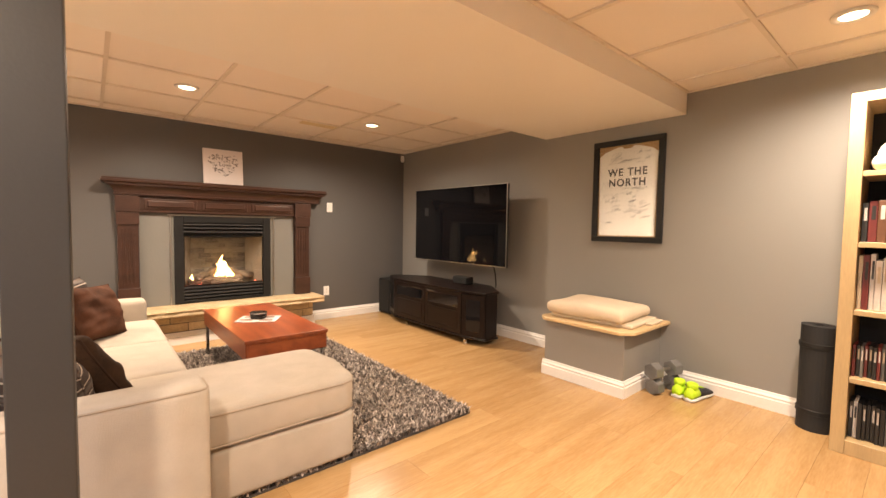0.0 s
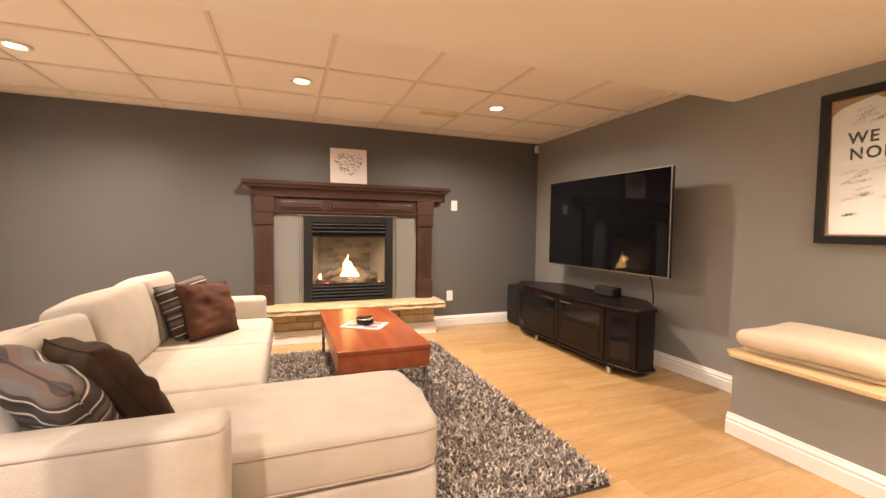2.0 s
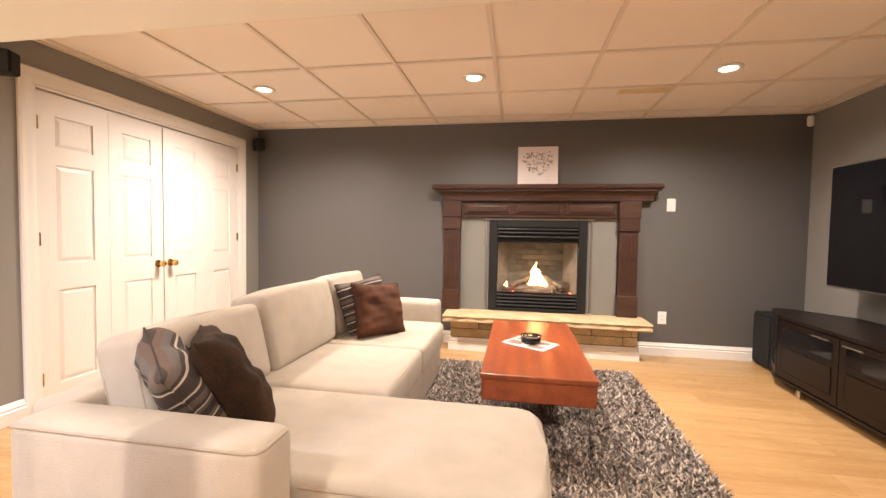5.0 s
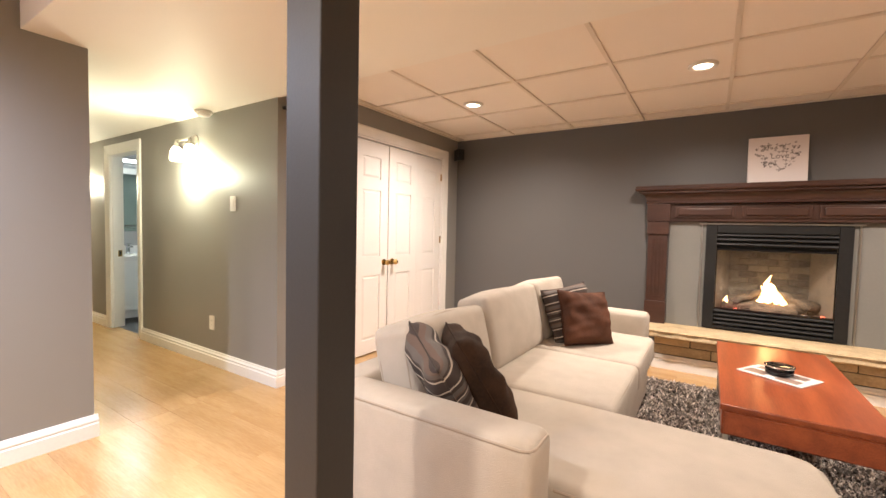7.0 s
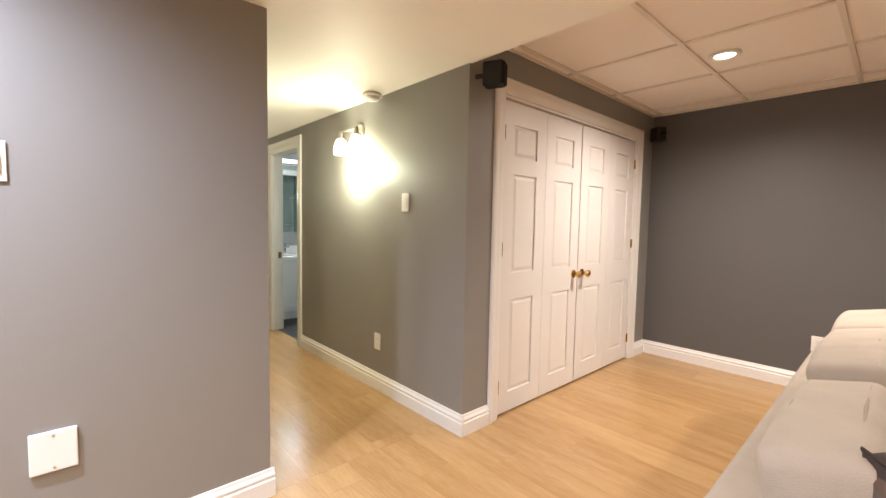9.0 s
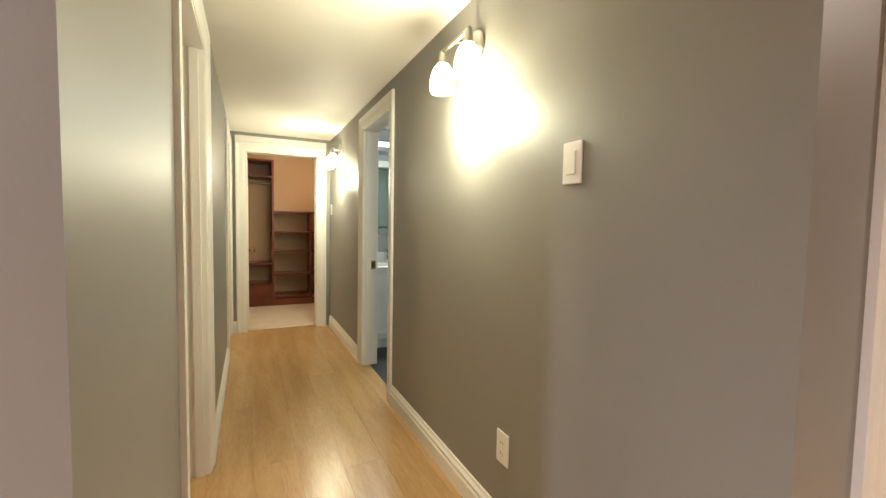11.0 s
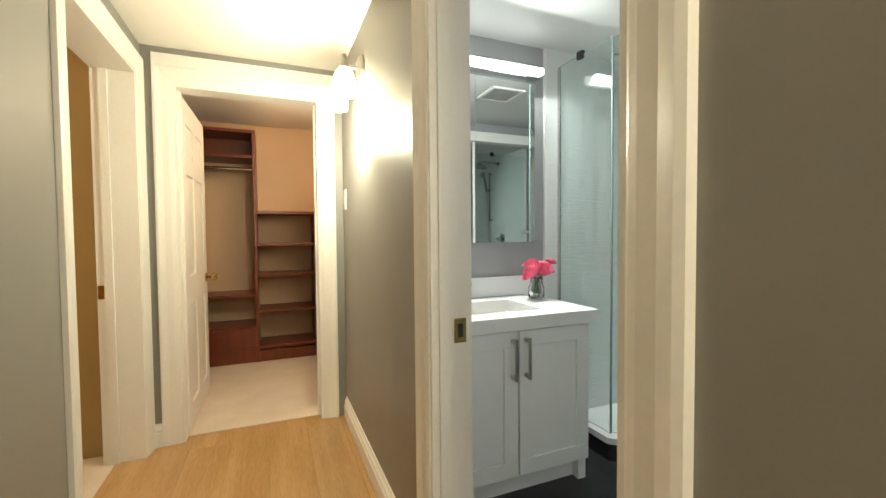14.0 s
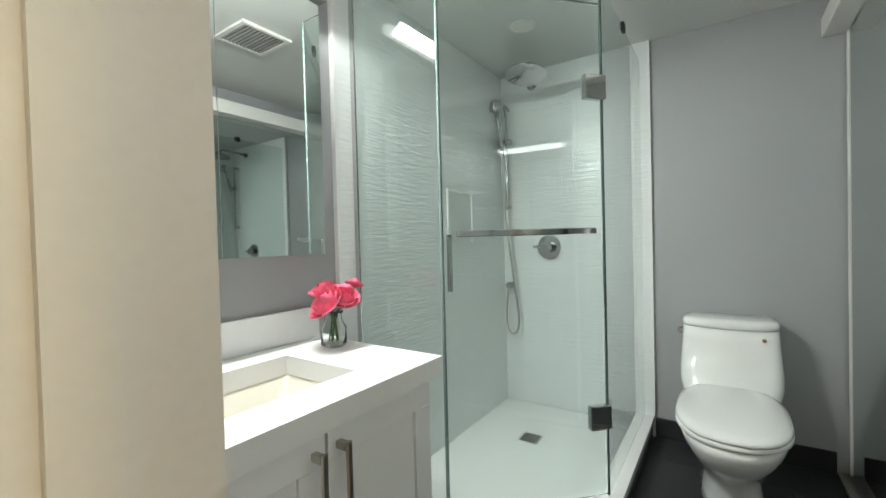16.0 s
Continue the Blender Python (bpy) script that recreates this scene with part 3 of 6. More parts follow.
for sx in SCONCES:
    sc = thing("wall_sconce", "brushed nickel wall sconce with two lit frosted glass shades", "wall light", (sx, HN, 1.86), group="hallway sconces")
    bm = lathe([(0.002, 0), (0.06, 0), (0.06, 0.010), (0.045, 0.022), (0.012, 0.026), (0.002, 0.026)], 28)
    bmesh.ops.rotate(bm, cent=(0, 0, 0), matrix=Matrix.Rotation(radians(90), 3, "X"), verts=bm.verts)
    part("back_plate", bm, NICKEL, sc, "", True)
    part("arm", tube([(0, -0.02, 0), (0, -0.07, 0.004), (0, -0.10, 0.0)], 0.009), NICKEL, sc)
    part("cross_bar", tube([(-0.12, -0.10, 0.0), (0.12, -0.10, 0.0)], 0.009), NICKEL, sc)
    for dx in (-0.11, 0.11):
        part("lamp_holder", cyl(dx, -0.10, -0.05, 0.0, 0.02, 0.014), NICKEL, sc)
        part("shade", lathe([(0.022, -0.05), (0.038, -0.07), (0.050, -0.11), (0.052, -0.15), (0.047, -0.165), (0.02, -0.17)], 24, at=(dx, -0.10, 0)), SHADE, sc, "glowing frosted glass shade", True)
    bulb(sx, HN - 0.10, 1.60, 46, HALL_TINT, 0.08)

# ---- fireplace ----
GREY_SUR = mat("grey surround board", (0.20, 0.195, 0.18), 0.5, vary=0.04)
FIREBRICK = mat("fire brick panel", (0.15, 0.125, 0.095), 0.9, vary=0.35, scale=12, fine=60, bump=0.5, per_object=0.3)
LOG = mat("ceramic log", (0.105, 0.078, 0.055), 0.95, vary=0.5, scale=14, fine=50, bump=0.8)
FLAME = glow("flame", (1.0, 0.60, 0.24), 9)
EMBER = glow("embers", (1.0, 0.16, 0.08), 3)
ASH = mat("blue-grey ash", (0.30, 0.30, 0.34), 0.9, vary=0.3, scale=40)

mantel = thing("fireplace_mantel", "dark mahogany fireplace mantel with fluted legs and a panelled frieze", "mantel")


def loft(levels):
    """Stacked rectangles (x0, x1, y0, z) against the north wall, joined into one moulding."""
    bm = bmesh.new()
    rings = [[bm.verts.new(p) for p in ((x0, YN - 0.001, z), (x0, y0, z), (x1, y0, z), (x1, YN - 0.001, z))] for x0, x1, y0, z in levels]
    for a, b in zip(rings, rings[1:]):
        for k in range(4):
            bm.faces.new((a[k], a[(k + 1) % 4], b[(k + 1) % 4], b[k]))
    bm.faces.new(rings[0][::-1])
    bm.faces.new(rings[-1])
    bmesh.ops.recalc_face_normals(bm, faces=bm.faces)
    return bm


part("bed_moulding", loft([(0.437, 2.398, 5.357, 1.441), (0.426, 2.409, 5.346, 1.446), (0.426, 2.409, 5.346, 1.458), (0.434, 2.401, 5.354, 1.463)]), MAHOG, mantel)
cove = [(0.434, 2.401, 5.354, 1.4635)]
for k in range(9):
    a = radians(10 * k)
    cove.append((0.432 - 0.054 * (1 - math.cos(a)), 2.403 + 0.046 * (1 - math.cos(a)), 5.352 - 0.060 * (1 - math.cos(a)), 1.466 + 0.066 * math.sin(a)))
cove += [(0.374, 2.454, 5.286, 1.534), (0.374, 2.454, 5.286, 1.546), (0.382, 2.446, 5.294, 1.549)]
part("crown", loft(cove), MAHOG, mantel)
part("shelf", loft([(0.366, 2.448, 5.280, 1.5495), (0.352, 2.456, 5.272, 1.553), (0.342, 2.464, 5.262, 1.560), (0.340, 2.466, 5.260, 1.574), (0.346, 2.460, 5.266, 1.580), (0.346, 2.460, 5.266, 1.593), (0.352, 2.455, 5.272, 1.598)]), MAHOG, mantel)
part("frieze", box(0.622, 5.385, 1.285, 2.113, 5.429, 1.440, 0.003), MAHOG, mantel)
part("frieze_rail", box(0.622, 5.372, 1.285, 2.113, 5.384, 1.300, 0.003), MAHOG, mantel)
for k in range(3):
    a = 0.66 + k * 0.487
    fr = box(a, 5.370, 1.318, a + 0.445, 5.3845, 1.418, 0.004, 2)
    pn = part("frieze_panel", fr, MAHOG, mantel)
    part("raised_field", box(a + 0.026, 5.355, 1.336, a + 0.419, 5.3695, 1.400, 0.009, 2), MAHOG, pn)
for x0, x1 in ((0.445, 0.62), (2.115, 2.295)):
    part("capital", box(x0 - 0.006, 5.345, 1.285, x1 + 0.006, 5.429, 1.440, 0.004, 2), MAHOG, mantel)
    part("neck_block", box(x0, 5.352, 1.165, x1, 5.429, 1.284, 0.004, 2), MAHOG, mantel)
    leg = part("leg", box(x0 + 0.008, 5.368, 0.56, x1 - 0.008, 5.429, 1.164, 0.003), MAHOG, mantel)
    w = (x1 - x0 - 0.06) / 4
    for j in range(4):
        part("flute", box(x0 + 0.03 + j * w + 0.006, 5.360, 0.60, x0 + 0.03 + (j + 1) * w - 0.006, 5.3675, 1.13, 0.004, 2), MAHOG, leg)
    part("plinth", box(x0, 5.352, 0.357, x1, 5.429, 0.559, 0.005, 2), MAHOG, mantel)
surround = thing("fireplace_surround", "flat grey painted boards between mantel and fireplace insert", "surround")
part("board", box(0.622, 5.418, 0.357, 0.902, 5.4295, 1.284), GREY_SUR, surround)
part("board", box(1.843, 5.418, 0.357, 2.113, 5.4295, 1.284), GREY_SUR, surround)
part("edge_strip", box(0.85, 5.390, 1.262, 1.90, 5.4175, 1.272), NICKEL, surround, "thin silver edge strip")
for ex in (0.868, 1.872):
    part("edge_strip", box(ex, 5.405, 0.358, ex + 0.010, 5.4175, 1.2615), mat("satin aluminium", (0.42, 0.41, 0.38), 0.35, 1.0), surround, "thin silver edge strip")

insert = thing("fireplace_insert", "black gas fireplace insert with louvres and a lit fire", "fireplace")
for a in ((0.905, 0.37, 0.985, 1.255), (1.76, 0.37, 1.84, 1.255), (0.986, 1.19, 1.759, 1.255), (0.986, 0.37, 1.759, 0.39)):
    part("frame", box(a[0], 5.395, a[1], a[2], 5.432, a[3], 0.003), BLACK, insert)
for z in (1.085, 1.125, 1.16, 0.405, 0.44, 0.475, 0.51):
    bm = box(0.986, 5.40, z, 1.759, 5.425, z + 0.020, 0.004)
    bmesh.ops.rotate(bm, cent=(1.37, 5.41, z + 0.01), matrix=Matrix.Rotation(radians(-22), 3, "X"), verts=bm.verts)
    part("louvre", bm, BLACK, insert)
part("back_upper", box(0.986, 5.44, 1.05, 1.759, 5.46, 1.19), BLACK, insert)
part("back_lower", box(0.986, 5.44, 0.39, 1.759, 5.46, 0.54), BLACK, insert)
for a in ((0.986, 0.535, 0.992, 1.058), (1.753, 0.535, 1.759, 1.058), (0.9925, 1.045, 1.7525, 1.058), (0.9925, 0.535, 1.7525, 0.548)):
    part("glass_frame", box(a[0], 5.402, a[1], a[2], 5.425, a[3]), BLACK_GLOSS, insert)
FIRE_GLASS = glass("fire glass", (0.98, 0.97, 0.95))
pane = part("glass", box(0.993, 5.412, 0.549, 1.752, 5.415, 1.044), FIRE_GLASS, insert, "clear front glass")
pane.visible_shadow = False
for nm, a in (("back_panel", (1.09, 5.75, 0.50, 1.655, 5.77, 1.10)), ("firebox_floor", (0.90, 5.433, 0.50, 1.84, 5.80, 0.515)), ("firebox_top", (0.90, 5.433, 1.10, 1.84, 5.80, 1.115))):
    part(nm, box(*a), FIREBRICK if nm == "back_panel" else BLACK, insert)
for s in (0, 1):
    pts = [(0.96, 5.433), (1.10, 5.76), (1.08, 5.77), (0.94, 5.44)]
    if s:
        pts = [(2.745 - x, y) for x, y in pts][::-1]
    part("side_panel", prism(pts[::-1], 0.515, 1.10), FIREBRICK, insert)
brick_mesh = mesh_of("brick", box(0, 0, 0, 0.136, 0.012, 0.052, 0.004), FIREBRICK)
for r in range(10):
    for c in range(4):
        b = new("brick", brick_mesh)
        b.parent = insert
        b.location = (1.095 + c * 0.141 + (0.07 if r % 2 else 0) - (0.07 if r % 2 and c == 3 else 0), 5.737, 0.517 + r * 0.057)
for k, (p, q, r) in enumerate((((1.05, 5.56, 0.56), (1.62, 5.58, 0.57), 0.042), ((1.15, 5.64, 0.60), (1.70, 5.63, 0.60), 0.045), ((1.12, 5.53, 0.60), (1.34, 5.66, 0.69), 0.033), ((1.62, 5.53, 0.59), (1.42, 5.67, 0.70), 0.032), ((1.25, 5.50, 0.545), (1.55, 5.51, 0.55), 0.026))):
    p, q = Vector(p), Vector(q)
    pts = [p.lerp(q, i / 7) + Vector((0, 0.012 * math.sin(i * 1.7 + k), 0.012 * math.cos(i * 2.1 + k))) for i in range(8)]
    part("log", tube(pts, r, 9), LOG, insert, "", True)
random.seed(4)
for k in range(60):
    bm = bmesh.new()
    bmesh.ops.create_icosphere(bm, subdivisions=1, radius=random.uniform(0.010, 0.024))
    bmesh.ops.translate(bm, vec=(random.uniform(1.0, 1.74), random.uniform(5.47, 5.56), 0.522), verts=bm.verts)
    part("ember", bm, EMBER if k % 9 == 0 else (ASH if k % 3 == 0 else LOG), insert)
for fx, fy, fh, fr in ((1.37, 5.58, 0.24, 0.045), (1.33, 5.57, 0.15, 0.035), (1.42, 5.57, 0.16, 0.036), (1.09, 5.55, 0.07, 0.022), (1.30, 5.56, 0.09, 0.03), (1.46, 5.58, 0.09, 0.03)):
    prof = [(0.3 * fr, 0), (fr, fh * 0.18), (0.85 * fr, fh * 0.4), (0.4 * fr, fh * 0.7), (0.003, fh)]
    bm = lathe(prof, 10)
    for v in bm.verts:
        v.co.x += 0.018 * math.sin(v.co.z * 30 + fx * 9)
    bmesh.ops.translate(bm, vec=(fx, fy, 0.60 if fh > 0.1 else 0.57), verts=bm.verts)
    part("flame", bm, FLAME, insert, "bright yellow flame", True)
bulb(1.37, 5.52, 0.74, 0.75, (1.0, 0.55, 0.22), 0.04)

hearth = thing("raised_hearth", "raised tan stone hearth with a rough-edged slab and white base", "hearth")
bm = bmesh.new()
n = 60
edge = []
for i in range(n + 1):
    x = 0.50 + 1.85 * i / n
    edge.append((x, 5.065 + 0.014 * noise.noise(Vector((x * 9, 0, 0)))))
rows = []
for k, (dz, dy) in enumerate(((0.288, 0.020), (0.300, 0.004), (0.325, 0.010), (0.345, 0.0), (0.357, 0.012))):
    rows.append([bm.verts.new((x, y + dy + 0.010 * noise.noise(Vector((x * 14, k * 3.1, 1))), dz)) for x, y in edge])
back_lo = [bm.verts.new((x, YN - 0.001, 0.288)) for x, y in edge]
back_hi = [bm.verts.new((x, YN - 0.001, 0.357)) for x, y in edge]
seq = [back_lo] + rows + [back_hi]
for a, b in zip(seq, seq[1:]):
    for i in range(n):
        bm.faces.new((a[i], a[i + 1], b[i + 1], b[i]))
for i in (0, n):
    bm.faces.new([r[i] for r in seq])
bmesh.ops.recalc_face_normals(bm, faces=bm.faces)
part("slab", bm, STONE, hearth, "rough-split tan stone slab")
part("core", box(0.57, 5.215, 0.0, 2.25, YN - 0.001, 0.287), GROUT, hearth)
random.seed(9)
for row, z in enumerate((0.122, 0.206)):
    x = 0.556
    while x < 2.26:
        w = min(random.uniform(0.26, 0.62), 2.266 - x)
        if w > 0.04:
            part("stone", box(x + 0.003, 5.196 + random.uniform(0, 0.008), z + 0.002, x + w - 0.003, 5.2149, z + 0.080, 0.005, 2), STONE, hearth)
        x += w
for a, b in (((0.545, 5.195), (2.277, 5.195)),):
    part("base_moulding", sweep(BASE_PROFILE, (*a, 0.0), (*b, 0.0), (0, -1)), TRIM, hearth, "white painted base moulding")
part("base_moulding", sweep(BASE_PROFILE, (2.262, 5.18, 0.0), (2.262, YN - 0.017, 0.0), (1, 0)), TRIM, hearth, "white painted base moulding")
part("base_moulding", sweep(BASE_PROFILE, (0.561, 5.18, 0.0), (0.561, YN - 0.017, 0.0), (-1, 0)), TRIM, hearth, "white painted base moulding")

CANVAS = mat("white canvas", (0.74, 0.68, 0.66), 0.85, vary=0.02, fine=500, bump=0.2)
INK = mat("grey ink", (0.20, 0.175, 0.165), 0.8)
art = thing("canvas_print", "square white canvas with a grey floral heart drawing", "picture", (1.358, 5.375, 1.598))
art.matrix_basis = pose(1.358, 5.368, 1.5985, -5, 0, 0)
part("canvas", box(-0.19, 0, 0, 0.19, 0.03, 0.375, 0.003), CANVAS, art)
random.seed(12)


def ink_blot(bm, cx, cz, r, petals, turn):
    vs = []
    for k in range(24):
        a = 2 * math.pi * k / 24
        rr = r * (0.72 + 0.28 * math.cos(petals * a + turn))
        vs.append(bm.verts.new((cx + rr * math.cos(a), -0.0012, cz + rr * math.sin(a))))
    c = bm.verts.new((cx, -0.0012, cz))
    for k in range(24):
        if k % 4 != 3:
            bm.faces.new((vs[(k + 1) % 24], vs[k], c))


bm = bmesh.new()
count = 0
while count < 95:
    u, v = random.uniform(-1.2, 1.2), random.uniform(-1.2, 1.15)
    if (u * u + v * v - 1) ** 3 - u * u * v ** 3 < 0 and not (-0.55 < u < 0.75 and 0.02 < v < 0.40):
        ink_blot(bm, u * 0.125, 0.19 + v * 0.115, random.uniform(0.006, 0.0145), random.choice((3, 5, 6)), random.uniform(0, 6))
        count += 1
part("drawing", bm, INK, art, "grey floral heart")


def text_mesh(txt, size, material, parent, m, extrude=0.0006, label="", name="lettering", bold=0.0):
    cu = bpy.data.curves.new("lettering", "FONT")
    cu.body, cu.size, cu.extrude, cu.align_x, cu.align_y = txt, size, extrude, "CENTER", "CENTER"
    cu.offset, cu.space_character = bold, 1.0 + bold * 90
    tmp = bpy.data.objects.new("lettering_source", cu)
    scene.collection.objects.link(tmp)
    me = bpy.data.meshes.new_from_object(tmp.evaluated_get(bpy.context.evaluated_depsgraph_get()))
    bpy.data.objects.remove(tmp)
    me.materials.clear()
    me.materials.append(material)
    ob = new(name, me)
    ob.parent = parent
    ob.matrix_basis = m
    if label:
        ob["label"] = label
    return ob


text_mesh("Love", 0.060, INK, art, pose(0.015, -0.001, 0.215, 90, 0, 0), label="grey hand lettered word")


# ---- plates on walls ----
def wall_plate(name, label, x, y, z, out, toggle=True, w=0.075, h=0.118):
    """A cover plate on a wall; out is 'x+', 'y-' and so on."""
    ang = {"y-": 0, "x+": 90, "y+": 180, "x-": -90}[out]
    p = thing(name, label, name.replace("_", " "), (x, y, z), ang)
    part("plate", box(-w / 2, -0.007, -h / 2, w / 2, -0.0005, h / 2, 0.003, 2), PLASTIC_W, p)
    if toggle:
        part("rocker", box(-0.017, -0.011, -0.033, 0.017, -0.0072, 0.033, 0.002), PLASTIC_W, p)
    else:
        for dz in (-0.02, 0.02):
            s = part("socket", cyl(0, dz, -0.0085, -0.0071, 0.016, axis="y"), PLASTIC_W, p)
            for dx in (-0.006, 0.006):
                part("slot", box(dx - 0.001, -0.0090, dz - 0.004, dx + 0.001, -0.0086, dz + 0.006), BLACK, s)
    return p


wall_plate("light_switch", "white rocker switch on the charcoal wall", 2.578, YN, 1.414, "y-")
wall_plate("wall_outlet", "white double outlet on the charcoal wall", 2.535, YN, 0.357, "y-", False)
wall_plate("wall_outlet", "white double outlet on the charcoal wall beside the closet", -0.40, YN, 0.36, "y-", False)
wall_plate("light_switch", "white rocker switch on the grey hallway wall", -2.20, HN, 1.33, "y-")
wall_plate("wall_outlet", "white double outlet low on the hallway wall", -2.51, HN, 0.35, "y-", False)
wall_plate("light_switch", "white rocker switch beside the walk-in closet", -5.95, HN, 1.30, "y-")
blank = thing("blank_plate", "white square blank cover plate on the grey wall", "cover plate", (XL, 1.29, 0.452), 90)
part("plate", box(-0.058, -0.016, -0.066, 0.058, -0.0005, 0.066, 0.004, 2), PLASTIC_W, blank)
for dz in (-0.052, 0.052):
    part("screw", cyl(0, dz, -0.0172, -0.0161, 0.004, seg=10, axis="y"), NICKEL, blank)
stat = thing("thermostat", "small white thermostat with a slider window on the grey wall", "thermostat", (XL, 1.178, 1.362), 90)
part("plate", box(-0.037, -0.008, -0.06, 0.037, -0.0005, 0.06, 0.003, 2), PLASTIC_W, stat)
dial = part("dial_housing", box(-0.022, -0.017, -0.033, 0.022, -0.0082, 0.033, 0.003, 2), PLASTIC_W, stat)
part("slider_window", box(-0.014, -0.0182, -0.004, 0.014, -0.0171, 0.012), mat("grey slider", (0.22, 0.21, 0.20), 0.5), dial)
for dz in (-0.048, 0.048):
    part("screw", cyl(0, dz, -0.0092, -0.0081, 0.004, seg=10, axis="y"), NICKEL, stat)
wall_plate("wall_outlet", "white double outlet on the mustard wall", -4.88, 0.72, 0.39, "x+", False)
baseboard((-4.88, -0.58), (-4.88, HS - 0.125), (1, 0))

smoke = thing("smoke_detector", "round white smoke detector at the hallway ceiling", "smoke detector", (-2.50, 2.90, ZB))
part("base", lathe([(0.002, 0), (0.062, 0), (0.065, -0.006), (0.065, -0.018), (0.05, -0.02), (0.002, -0.02)], 28), PLASTIC_W, smoke, "", True)
part("cover", lathe([(0.048, -0.02), (0.05, -0.03), (0.042, -0.042), (0.002, -0.044)], 28), PLASTIC_W, smoke, "", True)
sensor = thing("motion_detector", "small white alarm sensor in the wall corner", "sensor", (3.655, 5.375, 2.14), 45)
part("housing", soft_box(-0.028, -0.02, -0.045, 0.028, 0.025, 0.045, 0.014, cuts=2), PLASTIC_W, sensor, "", True)


def wall_speaker(x, y, z, turn, label):
    s = thing("wall_speaker", label, "speaker", (x, y, z), turn, group="wall speakers")
    part("cabinet", box(-0.042, -0.06, -0.062, 0.042, 0.05, 0.062, 0.008, 2), BLACK, s)
    part("grille", box(-0.037, -0.067, -0.056, 0.037, -0.0605, 0.056, 0.004), mat("speaker cloth", (0.01, 0.01, 0.01), 0.95, fine=600, bump=0.5), s, "black cloth grille")
    part("bracket", tube([(0, 0.05, 0), (0, 0.10, 0.0)], 0.012), BLACK, s)


wall_speaker(XW + 0.10, 5.30, 2.03, -125, "small black speaker on a bracket in the corner above the closet")
wall_speaker(XW + 0.10, 3.05, 1.998, 115, "small black speaker on a bracket beside the bulkhead")

# ---- television and cabinet ----
tv = thing("television", "large flat black television on a wall arm", "television", (3.42, 3.968, 1.212), -88.4)
part("back_shell", box(-0.734, 0.006, -0.426, 0.734, 0.035, 0.426, 0.004, 2), BLACK, tv)
part("bezel", box(-0.737, 0.0, -0.429, 0.737, 0.0055, 0.429, 0.002), NICKEL, tv, "thin silver bezel")
part("screen", box(-0.728, -0.0025, -0.418, 0.728, -0.0005, 0.421), mat("television screen", (0.004, 0.004, 0.005), 0.03, vary=0.0, bump=0, spec=0.32), tv, "glossy black screen")
part("emblem", box(-0.03, -0.0035, -0.4265, 0.03, -0.0006, -0.4195), NICKEL, tv)
part("electronics_bulge", box(-0.45, 0.0355, -0.34, 0.45, 0.06, 0.10, 0.01), BLACK, tv)
part("wall_arm", box(-0.14, 0.061, -0.12, 0.14, 0.255, 0.02, 0.006), BLACK, tv, "black wall mount arm")
part("wall_bracket", box(-0.22, 0.256, -0.2, 0.22, 0.283, 0.1, 0.003), BLACK, tv)
part("cable", tube([(0.50, 0.05, -0.36), (0.51, 0.10, -0.5), (0.50, 0.13, -0.62), (0.47, 0.16, -0.668)], 0.006), BLACK, tv, "black cable")

CAB_GLASS = mat("smoked cabinet glass", (0.010, 0.009, 0.010), 0.06, vary=0.05, bump=0, spec=0.35)
cab = thing("media_cabinet", "espresso brown media cabinet with glass doors and angled ends", "cabinet")
plan = [(3.66, 3.62), (3.66, 4.76), (3.40, 5.10), (3.275, 5.10), (3.135, 4.78), (3.135, 3.545), (3.205, 3.27), (3.395, 3.275)]
inner = [(3.65, 3.63), (3.65, 4.75), (3.39, 5.085), (3.29, 5.085), (3.155, 4.775), (3.155, 3.555), (3.220, 3.285), (3.388, 3.29)]
part("body", prism(inner, 0.082, 0.519), ESPRESSO, cab)
part("top", prism(plan, 0.520, 0.545, 0.004, 2), ESPRESSO, cab)
part("bottom", prism(plan, 0.062, 0.081, 0.003), ESPRESSO, cab)


def cab_door(p, q, upper, handle_at=None):
    p, q = Vector((*p, 0)), Vector((*q, 0))
    w = (q - p).length
    ang = math.degrees(math.atan2(q.y - p.y, q.x - p.x))
    d = part("door", box(0, -0.014, 0.088, w - 0.004, -0.0005, 0.514, 0.002), ESPRESSO, cab)
    d.matrix_basis = pose(p.x, p.y, 0, 0, 0, ang)
    m = 0.055
    if upper:
        part("glass_panel", box(m, -0.016, 0.355, w - m, -0.0145, 0.47), CAB_GLASS, d, "smoked glass")
        part("panel", box(m, -0.0165, 0.14, w - m, -0.0145, 0.32, 0.004), ESPRESSO, d)
        for z in (0.352, 0.47):
            part("rail", box(m, -0.020, z, w - m, -0.0146, z + 0.008), ESPRESSO, d)
    else:
        part("glass_panel", box(m, -0.016, 0.14, w - m, -0.0145, 0.46), CAB_GLASS, d, "smoked glass")
    if handle_at is not None:
        h = part("handle", tube([(handle_at - 0.075, -0.038, 0.487), (handle_at + 0.075, -0.038, 0.487)], 0.005), CHROME, d, "chrome bar handle")
        for s in (-0.06, 0.06):
            part("handle_post", tube([(handle_at + s, -0.038, 0.487), (handle_at + s, -0.0145, 0.487)], 0.004), CHROME, d)


